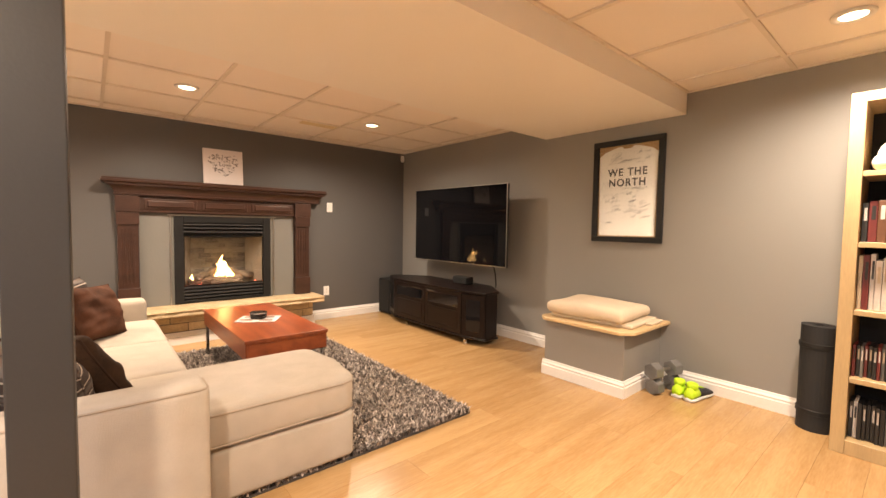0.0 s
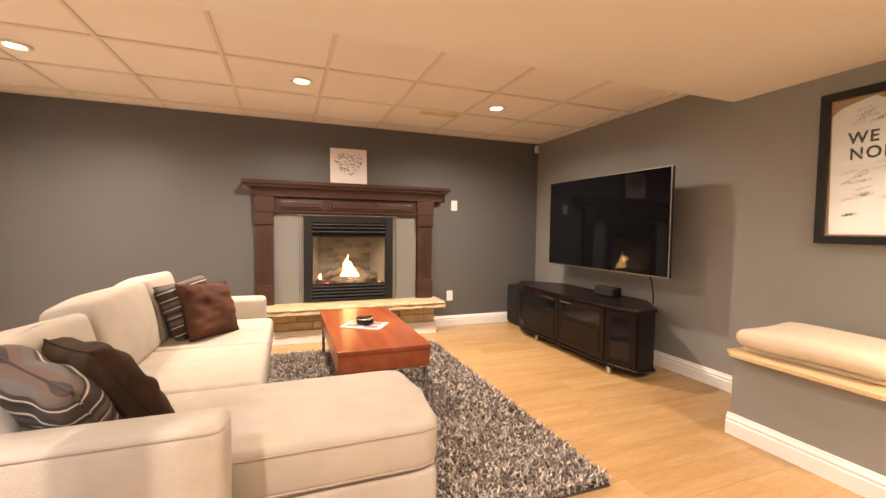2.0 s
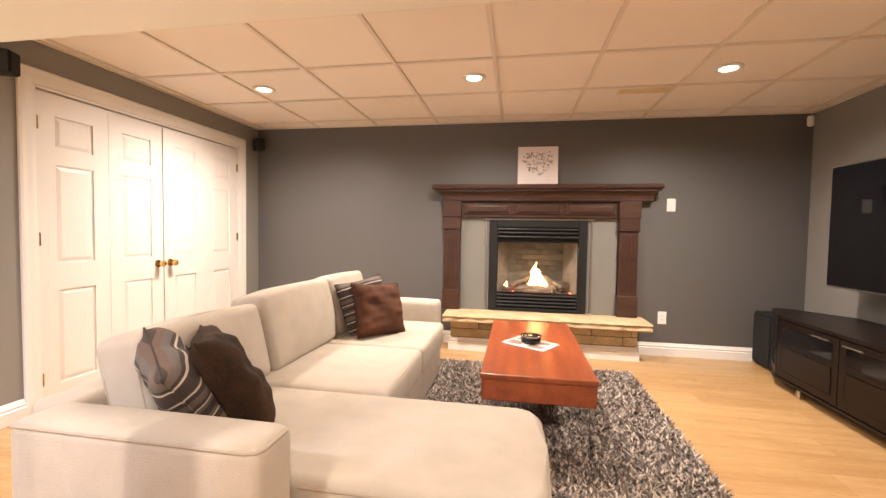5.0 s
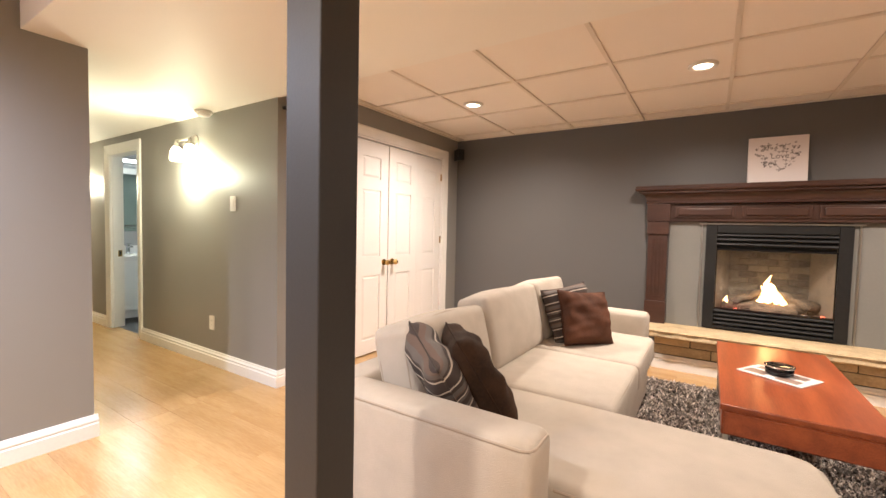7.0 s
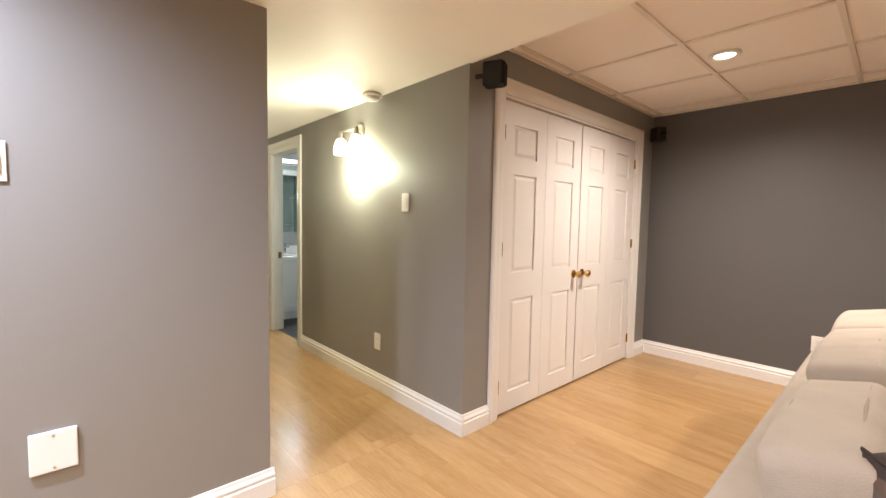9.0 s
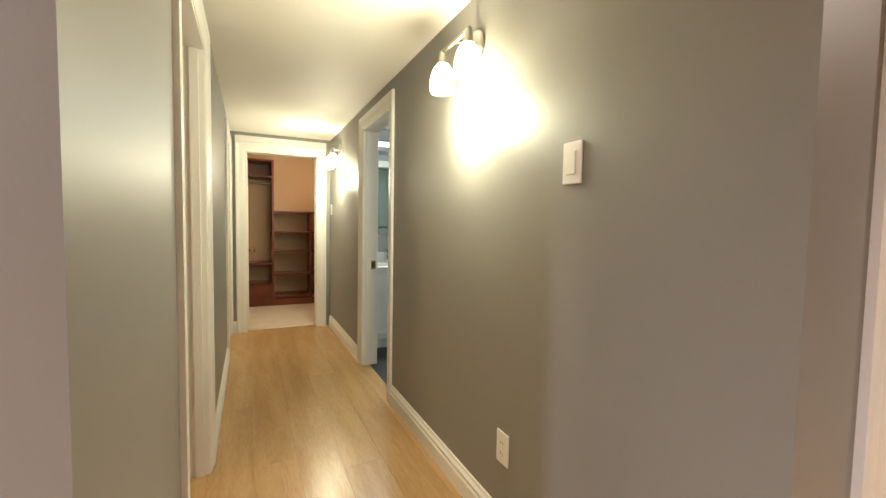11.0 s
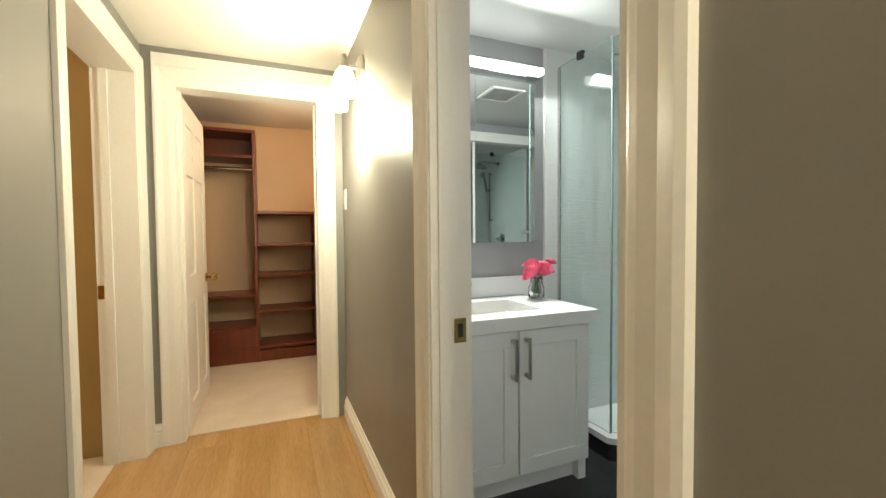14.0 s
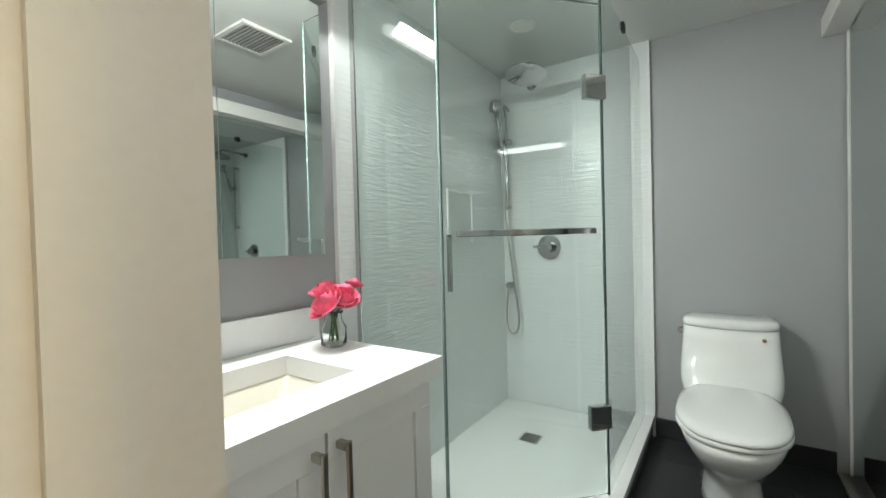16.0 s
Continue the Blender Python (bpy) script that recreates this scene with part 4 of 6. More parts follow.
cab_door((3.288, 5.083), (3.154, 4.777), False)
cab_door((3.154, 4.772), (3.154, 4.165), True, 0.48)
cab_door((3.154, 4.161), (3.154, 3.557), True, 0.13)
cab_door((3.154, 3.553), (3.219, 3.288), False)
for fx, fy in ((3.155, 4.515), (3.15, 3.50), (3.56, 4.70), (3.56, 3.70)):
    part("foot", box(fx - 0.016, fy - 0.016, 0.0, fx + 0.016, fy + 0.016, 0.0615, 0.003), CHROME, cab, "square chrome foot")
sub = thing("subwoofer", "black floor-standing speaker box beside the media cabinet", "speaker")
part("cabinet", box(3.30, 5.14, 0.012, 3.60, 5.40, 0.47, 0.006), BLACK, sub)
part("grille", box(3.288, 5.15, 0.03, 3.2995, 5.39, 0.45, 0.004), MATS["speaker cloth"], sub)
for fx, fy in ((3.33, 5.17), (3.57, 5.37), (3.33, 5.37), (3.57, 5.17)):
    part("foot", cyl(fx, fy, 0.0, 0.0118, 0.015), BLACK, sub)
ctr = thing("center_speaker", "small black centre speaker on the media cabinet", "speaker", (3.50, 3.93, 0.546), -90)
part("cabinet", box(-0.12, -0.04, 0, 0.12, 0.06, 0.085, 0.012, 2), BLACK, ctr)
part("grille", box(-0.112, -0.046, 0.008, 0.112, -0.0405, 0.077, 0.004), MATS["speaker cloth"], ctr)

# ---- framed jersey ----
SHIRT = mat("white jersey cloth", (0.80, 0.76, 0.71), 0.85, vary=0.05, scale=5, fine=300, bump=0.3)
BACKING = mat("tan backing board", (0.42, 0.25, 0.11), 0.8, vary=0.1)
SCRIBBLE = mat("faded grey pen", (0.17, 0.16, 0.16), 0.8)
PEN = mat("black pen", (0.05, 0.045, 0.045), 0.7)
jer = thing("framed_jersey", "white signed jersey with black lettering in a black frame", "framed jersey", (3.708, 2.148, 1.515), -90)
W2, H2 = 0.298, 0.43
for a in ((-W2, -H2, W2, -H2 + 0.045), (-W2, H2 - 0.045, W2, H2), (-W2, -H2 + 0.0452, -W2 + 0.045, H2 - 0.0452), (W2 - 0.045, -H2 + 0.0452, W2, H2 - 0.0452)):
    part("frame_rail", box(a[0], -0.035, a[1], a[2], -0.001, a[3], 0.004, 2), BLACK, jer)
part("backing", box(-W2 + 0.0455, -0.010, -H2 + 0.0455, W2 - 0.0455, -0.004, H2 - 0.0455), BACKING, jer)
out = [(-0.235, -0.375), (0.235, -0.375), (0.245, 0.30), (0.20, 0.335), (0.10, 0.365), (0.055, 0.372), (0.03, 0.352), (-0.03, 0.352), (-0.055, 0.372), (-0.10, 0.365), (-0.20, 0.335), (-0.245, 0.30)]
bm = bmesh.new()
fa = bm.faces.new([bm.verts.new((x, -0.016, z)) for x, z in out])
r = bmesh.ops.extrude_face_region(bm, geom=[fa])
bmesh.ops.translate(bm, vec=(0, 0.0055, 0), verts=[v for v in r["geom"] if isinstance(v, bmesh.types.BMVert)])
bmesh.ops.recalc_face_normals(bm, faces=bm.faces)
part("jersey", bm, SHIRT, jer, "white cotton jersey")
for txt, dz in (("WE THE", 0.155), ("NORTH", 0.068)):
    t = text_mesh(txt, 0.088, PEN, jer, pose(0, -0.0168, dz, 90, 0, 0), 0.0006, "black block letters", bold=0.002)
    t.scale = (0.92, 1.0, 1)
random.seed(21)
bm = bmesh.new()
for k in range(72):
    cx, cz = random.uniform(-0.18, 0.18), random.choice((random.uniform(-0.28, 0.03), random.uniform(-0.20, 0.03), random.uniform(0.22, 0.31)))
    if cz > 0.25 and abs(cx) < 0.07:
        continue
    pts, ph = [], random.uniform(0, 6)
    L = random.uniform(0.03, 0.075)
    for i in range(16):
        pts.append((cx + L * (i / 15 - 0.5), -0.0172, cz + 0.012 * math.sin(i * 1.9 + ph) * math.cos(i * 0.5) + 0.012 * (i / 15)))
    tube(pts, 0.0008, 4, bm)
part("signatures", bm, SCRIBBLE, jer, "thin grey pen scribbles")
pane = part("glass", box(-W2 + 0.0455, -0.024, -H2 + 0.0455, W2 - 0.0455, -0.022, H2 - 0.0455), FIRE_GLASS, jer, "clear picture glass")
pane.visible_shadow = False

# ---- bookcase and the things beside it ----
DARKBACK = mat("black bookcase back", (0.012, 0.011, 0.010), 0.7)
bc = thing("bookcase", "tall birch veneer bookcase full of books and disc cases", "bookcase")
bx0, bx1, by1, by0 = 3.33, 3.705, 0.785, -0.55
part("side_panel", box(bx0, by1 - 0.06, 0, bx1, by1, 1.92, 0.002), BIRCH, bc)
part("side_panel", box(bx0, by0, 0, bx1, by0 + 0.06, 1.92, 0.002), BIRCH, bc)
part("top_panel", box(bx0, by0 + 0.0605, 1.87, bx1, by1 - 0.0605, 1.92, 0.002), BIRCH, bc)
part("bottom_panel", box(bx0, by0 + 0.0605, 0.0, bx1, by1 - 0.0605, 0.078, 0.002), BIRCH, bc)
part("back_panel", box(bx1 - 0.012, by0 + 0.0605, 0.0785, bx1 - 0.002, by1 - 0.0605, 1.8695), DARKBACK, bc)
SHELVES = [0.41, 0.775, 1.135, 1.507]
for z in SHELVES:
    part("shelf", box(bx0 + 0.01, by0 + 0.0605, z - 0.02, bx1 - 0.0125, by1 - 0.0605, z + 0.008, 0.002), BIRCH, bc)
COVERS = [mat("cover " + nm, c, 0.45, vary=0.15, scale=9) for nm, c in (("black", (0.015, 0.014, 0.014)), ("maroon", (0.13, 0.018, 0.016)), ("red", (0.26, 0.03, 0.02)), ("cream", (0.48, 0.38, 0.27)), ("brown", (0.12, 0.05, 0.025)), ("grey", (0.16, 0.15, 0.14)), ("blue", (0.03, 0.06, 0.15)), ("white", (0.55, 0.50, 0.46)))]
random.seed(33)
for z, lo, hi, tl, th, nm, pool in ((0.0785, 0.19, 0.20, 0.013, 0.018, "disc_case", (0, 7, 0, 1, 5, 0)), (0.4185, 0.165, 0.18, 0.013, 0.018, "disc_case", (0, 3, 0, 1, 6, 5)), (0.7835, 0.26, 0.31, 0.014, 0.032, "book", (3, 7, 1, 2, 7, 3)), (1.1435, 0.18, 0.225, 0.016, 0.036, "book", (1, 4, 2, 1, 0, 4))):
    y = by1 - 0.064
    while y > 0.12:
        t = random.uniform(tl, th)
        h = random.uniform(lo, hi)
        d = random.uniform(0.13, 0.19) if nm == "book" else 0.135
        front = bx0 + random.uniform(0.05, 0.08)
        b = thing(nm, {"disc_case": "slim plastic disc case standing upright on the bookcase shelf", "book": "hardcover book standing upright on the bookcase shelf"}[nm], "book" if nm == "book" else "disc case", (front, y, z), group="rows on the bookcase")
        cv = COVERS[random.choice(pool)]
        part("cover", box(0, -t + 0.001, 0.0, d, 0, h, 0.0015), cv, b)
        part("spine_label", box(-0.0012, -t * 0.75, h * 0.55, -0.0002, -t * 0.3, h * 0.88), COVERS[random.choice((3, 7, 0))], b)
        y -= t + 0.0008
PLUSH = mat("cream plush", (0.66, 0.58, 0.50), 0.95, vary=0.15, scale=20, fine=200, bump=0.8)
plush = bmesh.new()
for cx, cy, cz, r in ((3.45, 0.60, 1.60, 0.085), (3.43, 0.58, 1.715, 0.062), (3.40, 0.655, 1.56, 0.045), (3.40, 0.53, 1.56, 0.045), (3.42, 0.63, 1.77, 0.022), (3.42, 0.53, 1.77, 0.022)):
    q = bmesh.ops.create_icosphere(plush, subdivisions=3, radius=r)
    bmesh.ops.translate(plush, vec=(cx, cy, cz), verts=q["verts"])
solid("plush_toy", plush, PLUSH, "cream plush toy sitting on the bookcase shelf", "toy", smooth=True)

MATB = mat("black foam", (0.012, 0.012, 0.013), 0.75, vary=0.2, fine=200, bump=0.5)
mt = thing("exercise_mat", "rolled black foam exercise mat standing on end", "exercise mat", (3.60, 0.884, 0))
bm = bmesh.new()
pts = [((0.016 + 0.00178 * i * 0.21) * math.cos(i * 0.21), (0.016 + 0.00178 * i * 0.21) * math.sin(i * 0.21)) for i in range(200)]
for k in range(199):
    (xa, ya), (xb, yb) = pts[k], pts[k + 1]
    s = 0.88
    q = [bm.verts.new(v) for v in ((xa, ya, 0), (xb, yb, 0), (xb, yb, 0.635), (xa, ya, 0.635), (xa * s, ya * s, 0.0), (xb * s, yb * s, 0.0), (xb * s, yb * s, 0.635), (xa * s, ya * s, 0.635))]
    for f in ((0, 1, 2, 3), (7, 6, 5, 4), (3, 2, 6, 7), (1, 0, 4, 5)):
        bm.faces.new([q[j] for j in f])
bmesh.ops.remove_doubles(bm, verts=bm.verts, dist=0.0002)
part("roll", bm, MATB, mt)
for z in (0.10, 0.50):
    part("strap", lathe([(0.089, z), (0.0925, z + 0.002), (0.0925, z + 0.028), (0.089, z + 0.03)], 40), BLACK, mt, "black elastic strap")

IRON = mat("grey cast iron", (0.19, 0.185, 0.18), 0.5, 0.3, vary=0.2, fine=120, bump=0.3)


def dumbbell(x, y, z, turn):
    d = thing("dumbbell", "grey hexagonal cast-iron dumbbell stacked beside the ledge", "dumbbell", (x, y, z), turn, group="stacked dumbbells")
    for s in (-1, 1):
        bm = bmesh.new()
        bmesh.ops.create_cone(bm, cap_ends=True, segments=6, radius1=0.062, radius2=0.062, depth=0.075)
        bmesh.ops.rotate(bm, cent=(0, 0, 0), matrix=Matrix.Rotation(radians(30), 3, "Z"), verts=bm.verts)
        bmesh.ops.bevel(bm, geom=list(bm.edges), offset=0.004, segments=1, affect="EDGES")
        bmesh.ops.rotate(bm, cent=(0, 0, 0), matrix=Matrix.Rotation(radians(90), 3, "Y"), verts=bm.verts)
        bmesh.ops.translate(bm, vec=(s * 0.10, 0, 0.054), verts=bm.verts)
        part("head", bm, IRON, d)
    part("grip", cyl(0, 0.054, -0.063, 0.063, 0.014, axis="x"), NICKEL, d, "steel grip")


dumbbell(3.475, 1.705, 0.0, -14)
dumbbell(3.470, 1.708, 0.1082, -17)

NEON = mat("neon yellow mesh", (0.50, 0.78, 0.03), 0.6, vary=0.1, fine=400, bump=0.4)
SHOE_D = mat("dark shoe fabric", (0.02, 0.02, 0.024), 0.7, vary=0.2, fine=300, bump=0.4)


def shoe(x, y, turn):
    s = thing("running_shoe", "neon yellow and black running shoe standing on the floor", "shoe", (x, y, 0), turn, group="pair of running shoes")
    sec = [(-0.145, 0.028, 0.065), (-0.13, 0.036, 0.095), (-0.09, 0.038, 0.10), (-0.04, 0.036, 0.085), (0.02, 0.040, 0.075), (0.08, 0.046, 0.058), (0.12, 0.042, 0.046), (0.145, 0.024, 0.034)]

    def body(z0, tops, grow, lo, hi):
        bm = bmesh.new()
        rings = []
        for px, hw, h in sec[lo:hi]:
            top = min(h, tops)
            ring = []
            for k in range(14):
                a = 2 * math.pi * k / 14
                ring.append(bm.verts.new((px * (1 + grow * 0.3), (hw + grow) * math.cos(a) * (1 - 0.25 * max(0, math.sin(a))), z0 + (top - z0) * (0.5 + 0.5 * math.sin(a)))))
            rings.append(ring)
        for a, b in zip(rings, rings[1:]):
            for k in range(14):
                bm.faces.new((a[k], a[(k + 1) % 14], b[(k + 1) % 14], b[k]))
        bm.faces.new(rings[0][::-1])
        bm.faces.new(rings[-1])
        return bm
    part("upper", body(0.012, 1, 0.0, 0, 4), NEON, s, "neon yellow upper", True)
    part("toe_cap", body(0.012, 1, 0.001, 3, 8), SHOE_D, s, "black toe", True)
    part("sole", body(0.0, 0.028, 0.005, 0, 8), mat("white sole foam", (0.6, 0.6, 0.58), 0.6), s, "pale foam sole", True)
    part("collar", lathe([(0.030, 0.082), (0.038, 0.100), (0.036, 0.122), (0.029, 0.126), (0.024, 0.104)], 16, at=(-0.090, 0, 0)), NEON, s, "neon padded collar", True)
    for k in range(4):
        part("lace", tube([(-0.03 + k * 0.02, -0.02, 0.087 - k * 0.005), (-0.03 + k * 0.02, 0, 0.094 - k * 0.006), (-0.03 + k * 0.02, 0.02, 0.087 - k * 0.005)], 0.003, 6), NEON, s)


shoe(3.555, 1.590, -3)
shoe(3.545, 1.495, -8)

# ---- blanket on the ledge ----
BLANK = mat("cream blanket", (0.64, 0.53, 0.40), 0.95, vary=0.06, scale=6, fine=250, bump=0.5)
bl = thing("folded_blanket", "folded cream fleece blanket on the plywood board", "blanket", (3.36, 2.17, 0.481), 3)
for k, (sx, sy, dx, dy) in enumerate(((0.47, 0.66, 0.02, -0.02), (0.52, 0.64, -0.01, 0.012))):
    bm = soft_box(-sx / 2 + dx, -sy / 2 + dy, 0.030 * k, sx / 2 + dx, sy / 2 + dy, 0.030 * k + (0.030, 0.095)[k], (0.013, 0.045)[k], 0.030 * k, k, 8)
    for v in bm.verts:
        v.co.z += 0.010 * noise.noise(v.co * 4 + Vector((3, 1, 0))) * (1.6 if k == 1 else 0.2)
    part("fold", bm, BLANK, bl, "", True)
part("loose_corner", soft_box(0.02, -0.40, 0.0, 0.24, -0.335, 0.022, 0.01, 0.004, 7, 3), BLANK, bl, "", True)

reg = thing("ceiling_register", "small yellowed rectangular air register in the ceiling tiles", "vent", (2.10, 4.67, ZC + 0.012))
YEL = mat("yellowed plastic", (0.72, 0.60, 0.38), 0.6)
part("plate", box(-0.19, -0.05, -0.006, 0.19, 0.05, -0.0005, 0.002), YEL, reg)
for k in range(5):
    part("slat", box(-0.17, -0.038 + k * 0.017, -0.010, 0.17, -0.030 + k * 0.017, -0.0062), YEL, reg)

# ---- sectional sofa ----
PIPING = mat("sofa piping", (0.34, 0.28, 0.22), 0.9, vary=0.05, fine=300, bump=0.3)
sofa = thing("sectional_sofa", "oatmeal fabric sectional sofa with a chaise end", "sofa")
part("base", soft_box(-0.30, 2.30, 0.03, 0.60, 4.40, 0.27, 0.02, 0, 1, 6), SOFA, sofa, "", True)
part("chaise_base", soft_box(0.602, 2.31, 0.03, 1.26, 2.90, 0.27, 0.03, 0, 2, 6), SOFA, sofa, "", True)
part("back_frame", soft_box(-0.318, 2.28, 0.03, -0.17, 4.50, 0.590, 0.03, 0, 3, 8), SOFA, sofa, "", True)
part("arm", soft_box(-0.168, 2.12, 0.03, 0.582, 2.285, 0.612, 0.035, 0.004, 4, 6), SOFA, sofa, "", True)
part("arm", soft_box(-0.168, 4.385, 0.03, 0.585, 4.55, 0.592, 0.035, 0.004, 5, 6), SOFA, sofa, "", True)
part("arm_seam", tube([(-0.15, 2.1245, 0.597), (0.545, 2.1245, 0.597), (0.567, 2.134, 0.597), (0.5765, 2.155, 0.597), (0.5765, 2.25, 0.597)], 0.0045, 6), PIPING, sofa)
chaise = prism([(-0.10, 2.295), (1.19, 2.295), (1.245, 2.315), (1.272, 2.37), (1.282, 2.60), (1.272, 2.84), (1.245, 2.89), (1.19, 2.912), (-0.10, 2.912)], 0.272, 0.445)
bmesh.ops.bevel(chaise, geom=[e for e in chaise.edges if abs(e.verts[0].co.z - e.verts[1].co.z) < 1e-4], offset=0.030, segments=4, profile=0.5, affect="EDGES")
seat_a = part("chaise_cushion", chaise, SOFA, sofa, "", True)
part("piping", tube([(0.585, 2.2945, 0.418), (1.185, 2.2945, 0.418), (1.245, 2.3145, 0.418), (1.273, 2.37, 0.418), (1.283, 2.60, 0.418), (1.273, 2.84, 0.418), (1.245, 2.8905, 0.418), (1.19, 2.9125, 0.418)], 0.0045, 6), PIPING, seat_a)
part("piping", tube([(0.60, 2.300, 0.284), (1.185, 2.300, 0.284), (1.240, 2.3195, 0.284), (1.267, 2.37, 0.284), (1.276, 2.60, 0.284), (1.267, 2.84, 0.284), (1.24, 2.885, 0.284)], 0.0045, 6), PIPING, seat_a)
for y0, y1, seed in ((2.920, 3.63, 7), (3.64, 4.375, 8)):
    seat = part("seat_cushion", soft_box(-0.10, y0, 0.272, 0.638, y1, 0.440, 0.034, 0.016, seed, 8), SOFA, sofa, "", True)
    part("piping", tube([(0.20, y0 + 0.006, 0.424), (0.58, y0 + 0.006, 0.424), (0.626, y0 + 0.05, 0.424), (0.629, (y0 + y1) / 2, 0.424), (0.626, y1 - 0.05, 0.424), (0.58, y1 - 0.006, 0.424)], 0.0045, 6), PIPING, seat)
for k, (y0, y1, h) in enumerate(((2.40, 3.05, 0.358), (3.06, 3.79, 0.395), (3.80, 4.385, 0.395))):
    bm = soft_box(-0.10, y0, 0.0, 0.10, y1, h, 0.038, 0.0, 11 + k, 8)
    for v in bm.verts:
        u = (v.co.z / h)
        bulge = 0.040 * math.sin(math.pi * min(1, max(0, u))) * math.sin(math.pi * (v.co.y - y0) / (y1 - y0))
        if v.co.x > 0:
            v.co.x += bulge
        if v.co.z > 0.25:
            v.co.z += 0.014 * math.sin(math.pi * (v.co.y - y0) / (y1 - y0)) + 0.008 * noise.noise(v.co * 4)
    cu = part("back_cushion", bm, SOFA, sofa, "", True)
    cu.matrix_basis = pose(-0.055 + (0.012 if k else 0.0), 0, 0.415, 0, -13, 0)
    for px in (0.068, -0.068):
        loop = [(px, y0 + 0.006, 0.03), (px, y0 + 0.003, h * 0.6), (px, y0 + 0.012, h - 0.035), (px, y0 + 0.045, h - 0.004), (px, (y0 + y1) / 2, h + 0.011), (px, y1 - 0.045, h - 0.004), (px, y1 - 0.012, h - 0.035), (px, y1 - 0.003, h * 0.6), (px, y1 - 0.006, 0.03)]
        part("piping", tube(loop, 0.0045, 6), PIPING, cu)
for fx, fy in ((-0.28, 2.18), (0.55, 2.18), (1.2, 2.36), (1.2, 2.85), (-0.28, 4.44), (0.55, 4.44)):
    part("foot", cyl(fx, fy, 0.0, 0.029, 0.025), BLACK, sofa)


def striped_cloth():
    m = bpy.data.materials.new("striped cushion cloth")
    m.use_nodes = True
    nt = m.node_tree
    bsdf = nt.nodes["Principled BSDF"]
    co = nt.nodes.new("ShaderNodeTexCoord")
    sep = nt.nodes.new("ShaderNodeSeparateXYZ")
    mul = nt.nodes.new("ShaderNodeMath")
    mul.operation = "MULTIPLY_ADD"
    mul.inputs[1].default_value, mul.inputs[2].default_value = 1 / 0.22, 0.5
    ramp = nt.nodes.new("ShaderNodeValToRGB")
    cr = ramp.color_ramp
    cr.interpolation = "CONSTANT"
    brown, pale, grey, tan = (0.035, 0.022, 0.018, 1), (0.42, 0.36, 0.30, 1), (0.095, 0.078, 0.068, 1), (0.10, 0.062, 0.046, 1)
    stops = [(0.0, brown), (0.10, pale), (0.13, brown), (0.20, grey), (0.28, tan), (0.31, brown), (0.36, pale), (0.385, grey), (0.44, brown), (0.54, grey), (0.60, pale), (0.625, brown), (0.70, tan), (0.74, grey), (0.82, brown), (0.87, pale), (0.90, brown)]
    cr.elements[0].color, cr.elements[0].position = stops[0][1], 0.0
    cr.elements[1].color, cr.elements[1].position = stops[1][1], stops[1][0]
    for p, c in stops[2:]:
        e = cr.elements.new(p)
        e.color = c
    nt.links.new(co.outputs["Object"], sep.inputs[0])
    nt.links.new(sep.outputs["X"], mul.inputs[0])
    fra = nt.nodes.new("ShaderNodeMath")
    fra.operation = "FRACT"
    nt.links.new(mul.outputs[0], fra.inputs[0])
    nt.links.new(fra.outputs[0], ramp.inputs[0])
    nt.links.new(ramp.outputs[0], bsdf.inputs["Base Color"])
    bsdf.inputs["Roughness"].default_value = 0.8
    no = nt.nodes.new("ShaderNodeTexNoise")
    no.inputs["Scale"].default_value = 300
    bu = nt.nodes.new("ShaderNodeBump")
    bu.inputs["Strength"].default_value, bu.inputs["Distance"].default_value = 0.3, 0.003
    nt.links.new(co.outputs["Object"], no.inputs["Vector"])
    nt.links.new(no.outputs["Fac"], bu.inputs["Height"])
    nt.links.new(bu.outputs[0], bsdf.inputs["Normal"])
    return m


STRIPE = striped_cloth()
VELVET = mat("chocolate velvet", (0.068, 0.026, 0.013), 0.8, vary=0.45, scale=9, fine=200, bump=0.3, spec=0.2)
VELVET_D = mat("dark chocolate velvet", (0.030, 0.015, 0.008), 0.85, vary=0.45, scale=9, fine=200, bump=0.3, spec=0.15)


def pillow(label, m, material, seed, size=0.43, thick=0.15):
    p = thing("throw_pillow", label, "pillow", group="throw pillows")
    p.matrix_basis = m
    part("cover", cushion(size, size, thick, 1.0, seed, 0.010, 32), material, p, "", True)
    h = size / 2
    rim = [(h * u * (1 - 0.075 * (1 - v * v) * u ** 4), h * v * (1 - 0.075 * (1 - u * u) * v ** 4), 0) for u, v in [(k / 6 - 1, -1) for k in range(12)] + [(1, k / 6 - 1) for k in range(12)] + [(1 - k / 6, 1) for k in range(12)] + [(-1, 1 - k / 6) for k in range(13)]]
    part("seam", tube(rim, 0.004, 6), material, p)


# pillows leaning at the south end and at the far end
pillow("brown striped throw pillow leaning on the sofa arm", pose(0.115, 2.435, 0.600, 0, 58, 44) @ pose(0, 0, 0, 0, 0, 14), STRIPE, 1, 0.375)
pillow("dark chocolate velvet throw pillow leaning on the striped one", pose(0.195, 2.54, 0.612, 0, 58, 40) @ pose(0, 0, 0, 0, 0, -4), VELVET_D, 2, 0.385)
pillow("brown striped throw pillow against the back cushion", pose(0.165, 3.94, 0.625, 0, 70, -36) @ pose(0, 0, 0, 0, 0, 8), STRIPE, 3, 0.37)
pillow("chocolate velvet throw pillow in front of the striped one", pose(0.275, 3.89, 0.612, 0, 66, -40) @ pose(0, 0, 0, 0, 0, -4), VELVET, 4, 0.36)

